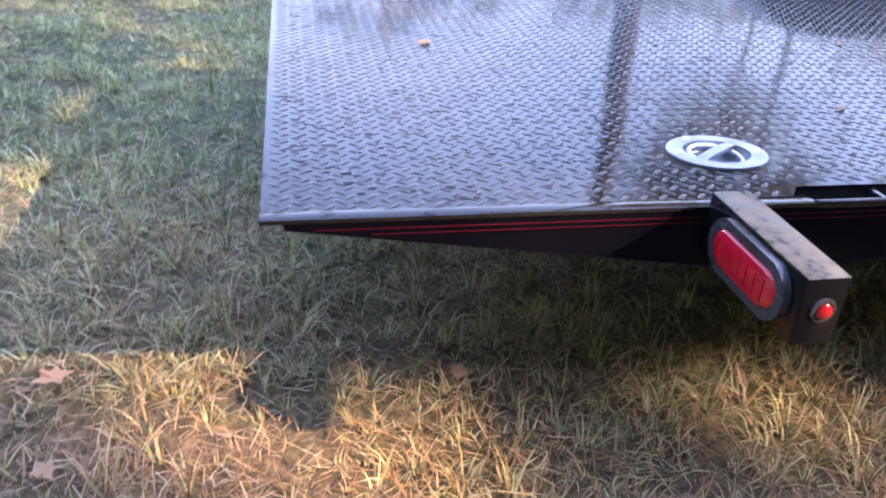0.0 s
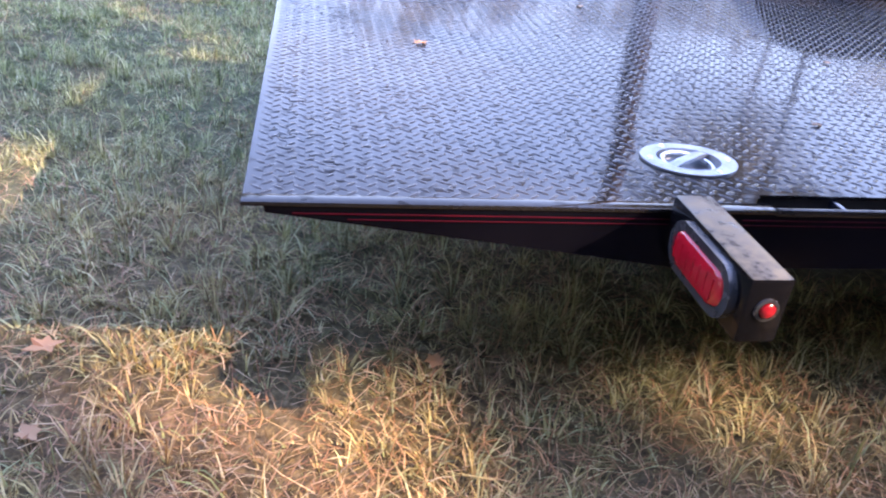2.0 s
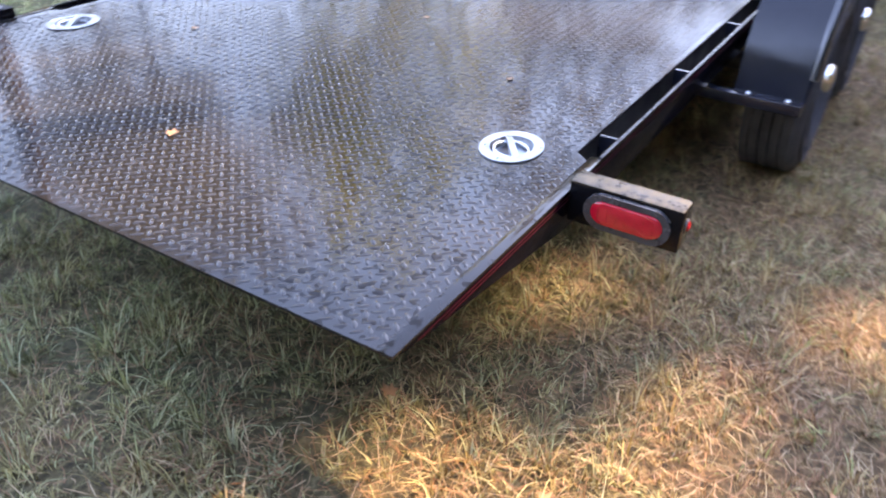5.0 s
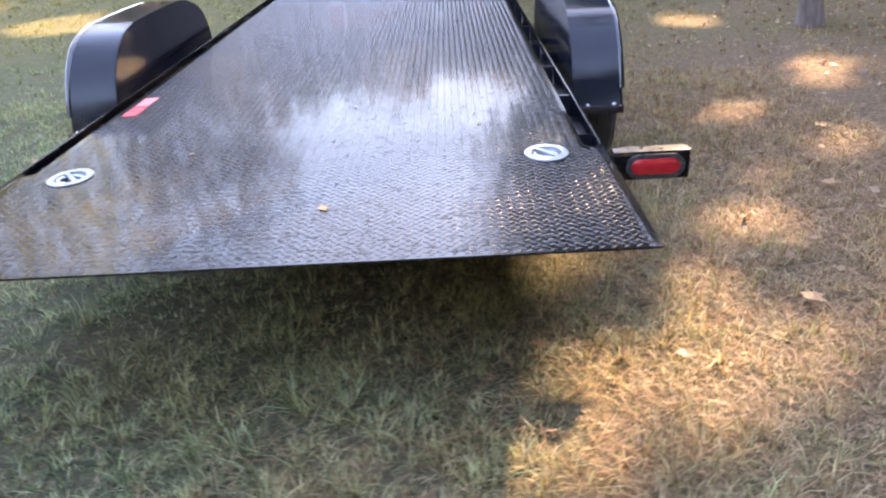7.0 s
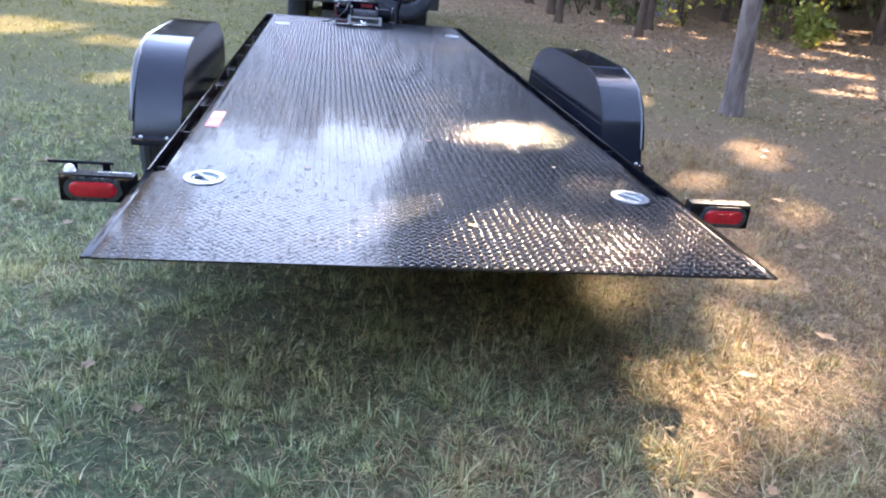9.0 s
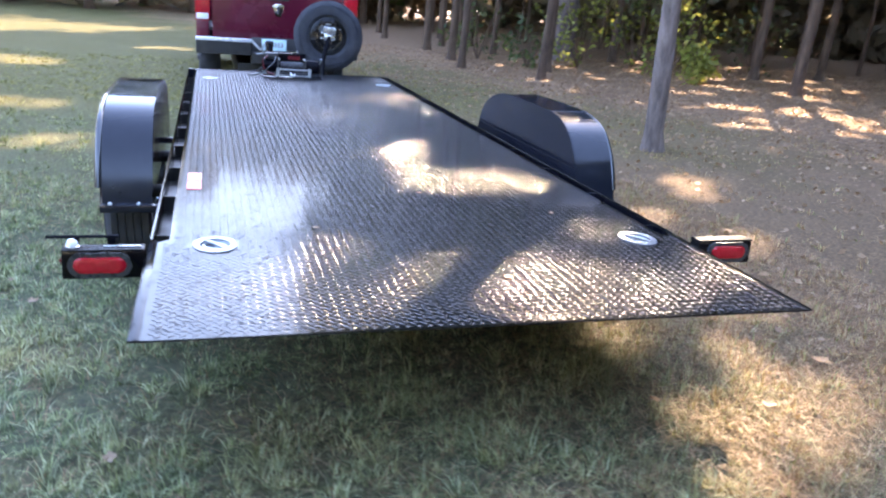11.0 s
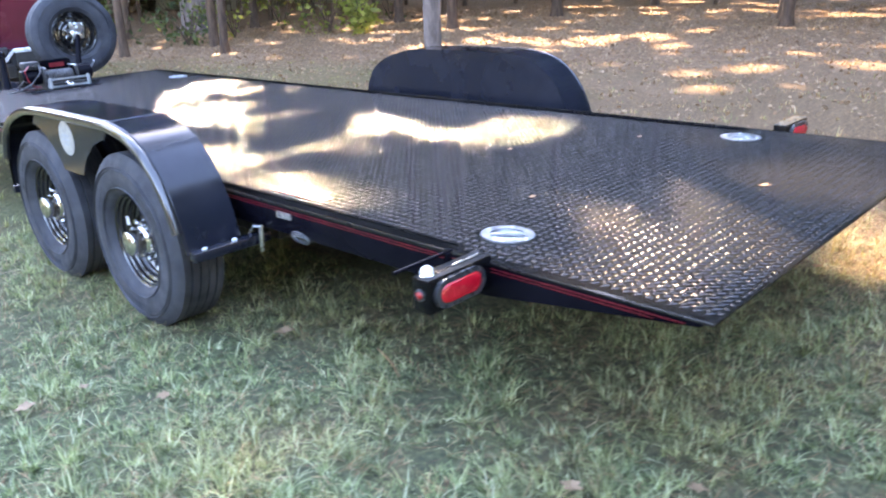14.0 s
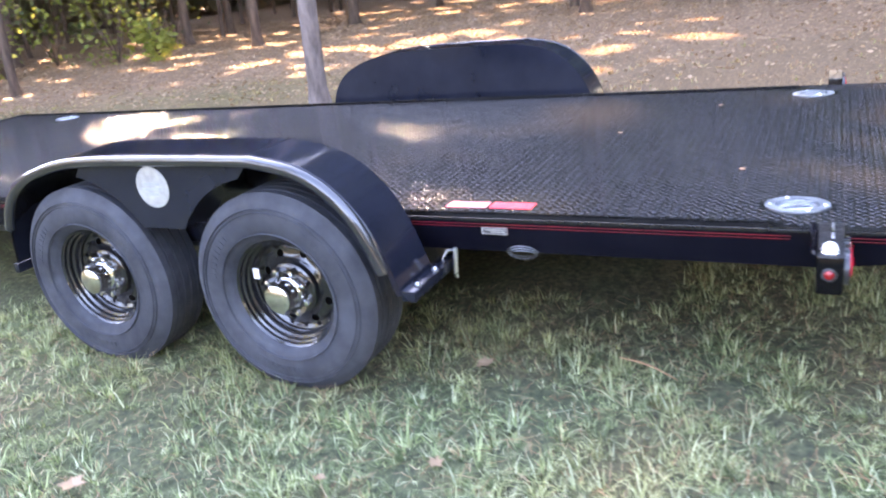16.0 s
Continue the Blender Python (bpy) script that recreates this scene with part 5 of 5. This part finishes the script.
# tall slim trees added deeper in so that their crowns shade the litter
for x, y in ((17.0, 21.5), (19.8, 19.6), (22.0, 17.2), (20.8, 23.8), (23.6, 21.0), (17.6, 26.4), (24.8, 15.6)):
    tree(x, y, 0.07, 18.0, (0, 0), (3.0, 3.0, 4.4), 13.6, 5200, 0.2, limbs=4)
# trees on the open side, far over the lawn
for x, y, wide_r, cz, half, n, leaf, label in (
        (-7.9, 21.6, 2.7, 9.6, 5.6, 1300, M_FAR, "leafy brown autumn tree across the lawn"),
        (-12.4, 17.9, 3.2, 9.4, 6.0, 1800, M_LEAF_GOLD, "leafy yellow-green tree across the lawn, sunlight painted into its leaf colour"),
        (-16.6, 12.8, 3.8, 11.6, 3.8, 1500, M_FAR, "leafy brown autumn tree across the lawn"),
        (-14.0, 24.5, 3.4, 9.6, 6.6, 800, M_LEAF_GOLD, "leafy yellow-green tree across the lawn, sunlight painted into its leaf colour"),
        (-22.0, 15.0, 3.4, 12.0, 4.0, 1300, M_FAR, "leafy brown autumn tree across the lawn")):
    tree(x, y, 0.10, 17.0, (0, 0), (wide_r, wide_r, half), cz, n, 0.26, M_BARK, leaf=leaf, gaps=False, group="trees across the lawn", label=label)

# a bare-stemmed pine over the open lawn
tree(-10.9, 5.75, 0.27, 16.0, (0, 0), (2.2, 2.2, 2.0), 14.5, 1500, 0.2, M_BARK_DARK, "tall bare-stemmed pine on the open lawn", gaps=False, group="trees across the lawn")
# edge trees added to the right of the truck, crowns unseen, to shade the far lawn
for x, y in ((5.0, 25.5), (7.4, 27.0), (5.6, 29.5), (6.2, 22.5)):
    tree(x, y, 0.09, 13.0, (0, 0), (2.6, 2.6, 3.6), 9.2, 3600, 0.22)
# unseen trees added behind the trailer to darken the reflections in its paint
for x, y in ((-9, -17), (-3.5, -20), (2.5, -17.5), (7.5, -14), (11.5, -8), (-15, -13), (13.5, -1.5), (11, -17), (-20, -7), (16, -9), (15.5, 3.5), (14.5, -5.0), (9.0, -11.5)):
    low = (0.9 if x > 0 else 0.74) if y < -4 else 1.0
    tree(x * (1.1 if y < -4 else 1.0), y * (1.1 if y < -4 else 1.0), 0.22, 18.0 * low, (0, 0), (3.8, 3.8, 6.5 * low), 9.0 * low, 3200, 0.36, gaps=False)
# trees ahead, beyond the truck
for x, y in ((-5.5, 34), (-1.5, 37), (3.0, 36), (6.5, 38), (-9, 37), (-4, 42), (1.5, 43), (-12, 33)):
    tree(x, y, 0.2, 8.8, (0, 0), (2.8, 2.8, 3.4), 5.0, 2600, 0.27, gaps=False, group="trees beyond the truck", label="leafy tree across the field beyond the truck")

# undergrowth at the wood's edge


def bush(x, y, r, h, n, leaf, label):
    b = thing("bush", (x, y, 0), label, "bush", "undergrowth")
    c = leaves(np.array([0, 0, h * 0.5]), np.array([r, r, h * 0.5]), n, 0.07, False)
    bm = bmesh.new()
    for i in range(7):
        a = i * 0.9 + x
        add_tube(bm, [(0, 0, 0), (0.4 * r * math.cos(a), 0.4 * r * math.sin(a), h * 0.5), (0.8 * r * math.cos(a), 0.8 * r * math.sin(a), h * 0.9)], [0.015, 0.01, 0.004], 5)
    part("stem", bm, M_BARK_DARK, b)
    ob = new("foliage", quads_mesh("foliage", c, leaf))
    ob.parent = b


random.seed(5)
# shrubs flagged lit take the leaf colour brightened for sun
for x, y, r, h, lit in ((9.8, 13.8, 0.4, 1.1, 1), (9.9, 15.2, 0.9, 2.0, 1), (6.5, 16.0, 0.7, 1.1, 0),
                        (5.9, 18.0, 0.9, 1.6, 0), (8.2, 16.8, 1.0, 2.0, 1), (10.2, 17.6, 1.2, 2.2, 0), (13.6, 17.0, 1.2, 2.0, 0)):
    bush(x, y, r, h, 420 if lit else 240, M_LEAF_LIT if lit else M_LEAF, "yellow-green understorey shrub, sunlight painted into its leaf colour" if lit else "dark green understorey shrub")


def thicket():
    """Dim far woods: trunks and foliage too many to count, closing the view; leaf colour lightened for haze."""
    parts = []
    for _ in range(560):
        az, d = radians(rng.uniform(-180, 180)), rng.uniform(40, 60)
        # the unseen woods behind the trailer are raised to darken its reflections
        c = np.array([-1 + d * math.sin(az), -1 + d * math.cos(az), rng.uniform(0.3, 9.5) * (1.5 if abs(az) > 2.1 else 1.0)])
        parts.append(leaves(c, np.array([3.2, 3.2, 2.6]), 150, 0.55, False))
    for _ in range(230):
        az, d = radians(rng.uniform(5, 95)), rng.uniform(46, 62)
        c = np.array([-1 + d * math.sin(az), -1 + d * math.cos(az), rng.uniform(0.3, 12)])
        parts.append(leaves(c, np.array([3.4, 3.4, 2.6]), 310, 0.4, False))
    return np.concatenate(parts)


far = new("far_woods", quads_mesh("far_woods", thicket(), M_FAR))
tagged(far, "dense brown far woodland closing the view, its leaf colour lightened for haze", "woods", "", "stuff")

# ---------------------------------------------------------------- fallen leaves


def fallen_leaf(x, y, z, size, turn, mat=None):
    bm = bmesh.new()
    out = [(0, -1.0), (0.28, -0.45), (0.62, -0.5), (0.5, -0.05), (0.72, 0.3), (0.3, 0.42), (0, 1.0), (-0.3, 0.42), (-0.72, 0.3), (-0.5, -0.05), (-0.62, -0.5), (-0.28, -0.45)]
    mid = bm.verts.new((0, 0, 0.0))
    vs = [bm.verts.new((u * size, v * size, size * (0.25 * abs(u) + 0.12 * v * v + 0.1 * math.sin(5 * u + 3 * v)))) for u, v in out]
    for i in range(len(vs)):
        bm.faces.new((mid, vs[i], vs[(i + 1) % len(vs)]))
    r = bmesh.ops.extrude_face_region(bm, geom=bm.faces[:])
    bmesh.ops.translate(bm, verts=[v for v in r["geom"] if isinstance(v, bmesh.types.BMVert)], vec=(0, 0, 0.0008))
    ob = new("fallen_leaf", mesh_of("fallen_leaf", bm, mat or M_DEADLEAF))
    ob.matrix_world = pose(x, y, z, 0, 0, turn)
    return ob


for x, y, s, a in ((0.70, -0.44, 0.042, 20), (-1.9, 0.62, 0.03, 70), (-2.15, 1.3, 0.026, 130), (-1.75, 1.95, 0.025, 10), (-2.4, 2.3, 0.028, 200), (1.75, 0.6, 0.05, 40),
                   (2.3, 1.7, 0.05, 80), (-2.05, 0.35, 0.03, 110), (-2.01, 2.66, 0.048, 25), (-1.94, 1.97, 0.04, 95), (-1.60, 1.65, 0.034, 150), (-1.05, 1.72, 0.042, 60), (-1.14, 0.30, 0.036, 10), (-0.93, 0.05, 0.03, 200), (0.94, -0.40, 0.03, 130), (1.22, 0.28, 0.035, 70), (0.76, 0.35, 0.03, 250), (0.4, -0.9, 0.04, 33), (2.6, 2.5, 0.05, 12), (-2.6, 0.9, 0.04, 77)):
    tagged(fallen_leaf(x, y, float(lift(np.float64(x), np.float64(y))) + 0.035, s, a, M_PALELEAF if x < -0.5 else None), "dry bleached leaf lying in the grass" if x < -0.5 else "dry brown fallen leaf lying in the grass", "leaf", "fallen leaves")
for x, y, s, a in ((0.120, 0.355, 0.022, 30), (-0.45, 0.95, 0.016, 75), (0.62, 1.15, 0.014, 10), (0.1, 1.5, 0.015, 60)):
    tagged(fallen_leaf(x, y, DECK(y) + 0.002, s, a), "small dry leaf lying on the trailer deck", "leaf", "fallen leaves")

# a bleached twig and a yellow-green tuft in the lawn
bm = tube([(-0.955, 1.275, 0.062), (-0.985, 1.20, 0.070), (-1.00, 1.15, 0.064), (-1.035, 1.075, 0.050)], [0.0022, 0.0035, 0.0032, 0.0018], 7)
twig = new("twig", mesh_of("twig", bm, M_THATCH))
tagged(twig, "pale bleached twig lying in the grass", "twig")
tuft = blades(900, -1.80, -1.56, 0.92, 1.26, 0.024, 0.060, 0.0019, lambda x, y: ((x + 1.68) / 0.12) ** 2 + ((y - 1.09) / 0.17) ** 2 < rng.uniform(0.1, 1.0, len(x)), 3.0)
tuft_ob = new("grass_tuft", strip_mesh("grass_tuft", tuft[0], tuft[1], M_TUFT))
tagged(tuft_ob, "bright yellow-green tuft of grass in the lawn", "grass", "", "stuff")

# leaf litter on the wood's floor, too many to count
lx, ly = rng.uniform(1.7, 19, 42000), rng.uniform(-0.6, 21, 42000)
inside = rng.uniform(size=42000) < np.clip((0.93 * lx + 0.3 * ly - 3.2) / 5.0, 0.16, 1.0)
lx, ly = lx[inside], ly[inside]
count = len(lx)
u = rng.normal(size=(count, 3)) * (1, 1, 0.35)
u /= np.linalg.norm(u, axis=1)[:, None]
v = np.cross(u, rng.normal(size=(count, 3)) * (0.4, 0.4, 1))
v /= np.linalg.norm(v, axis=1)[:, None]
size = rng.uniform(0.015, 0.036, count)[:, None]
p = np.stack([lx, ly, lift(lx, ly) + 0.02], -1)
litter = new("leaf_litter", quads_mesh("leaf_litter", np.stack([p - u * size, p - v * size * 0.6, p + u * size, p + v * size * 0.6], 1), M_LITTER))
tagged(litter, "dry brown leaf litter under the trees", "leaf litter", "", "stuff")
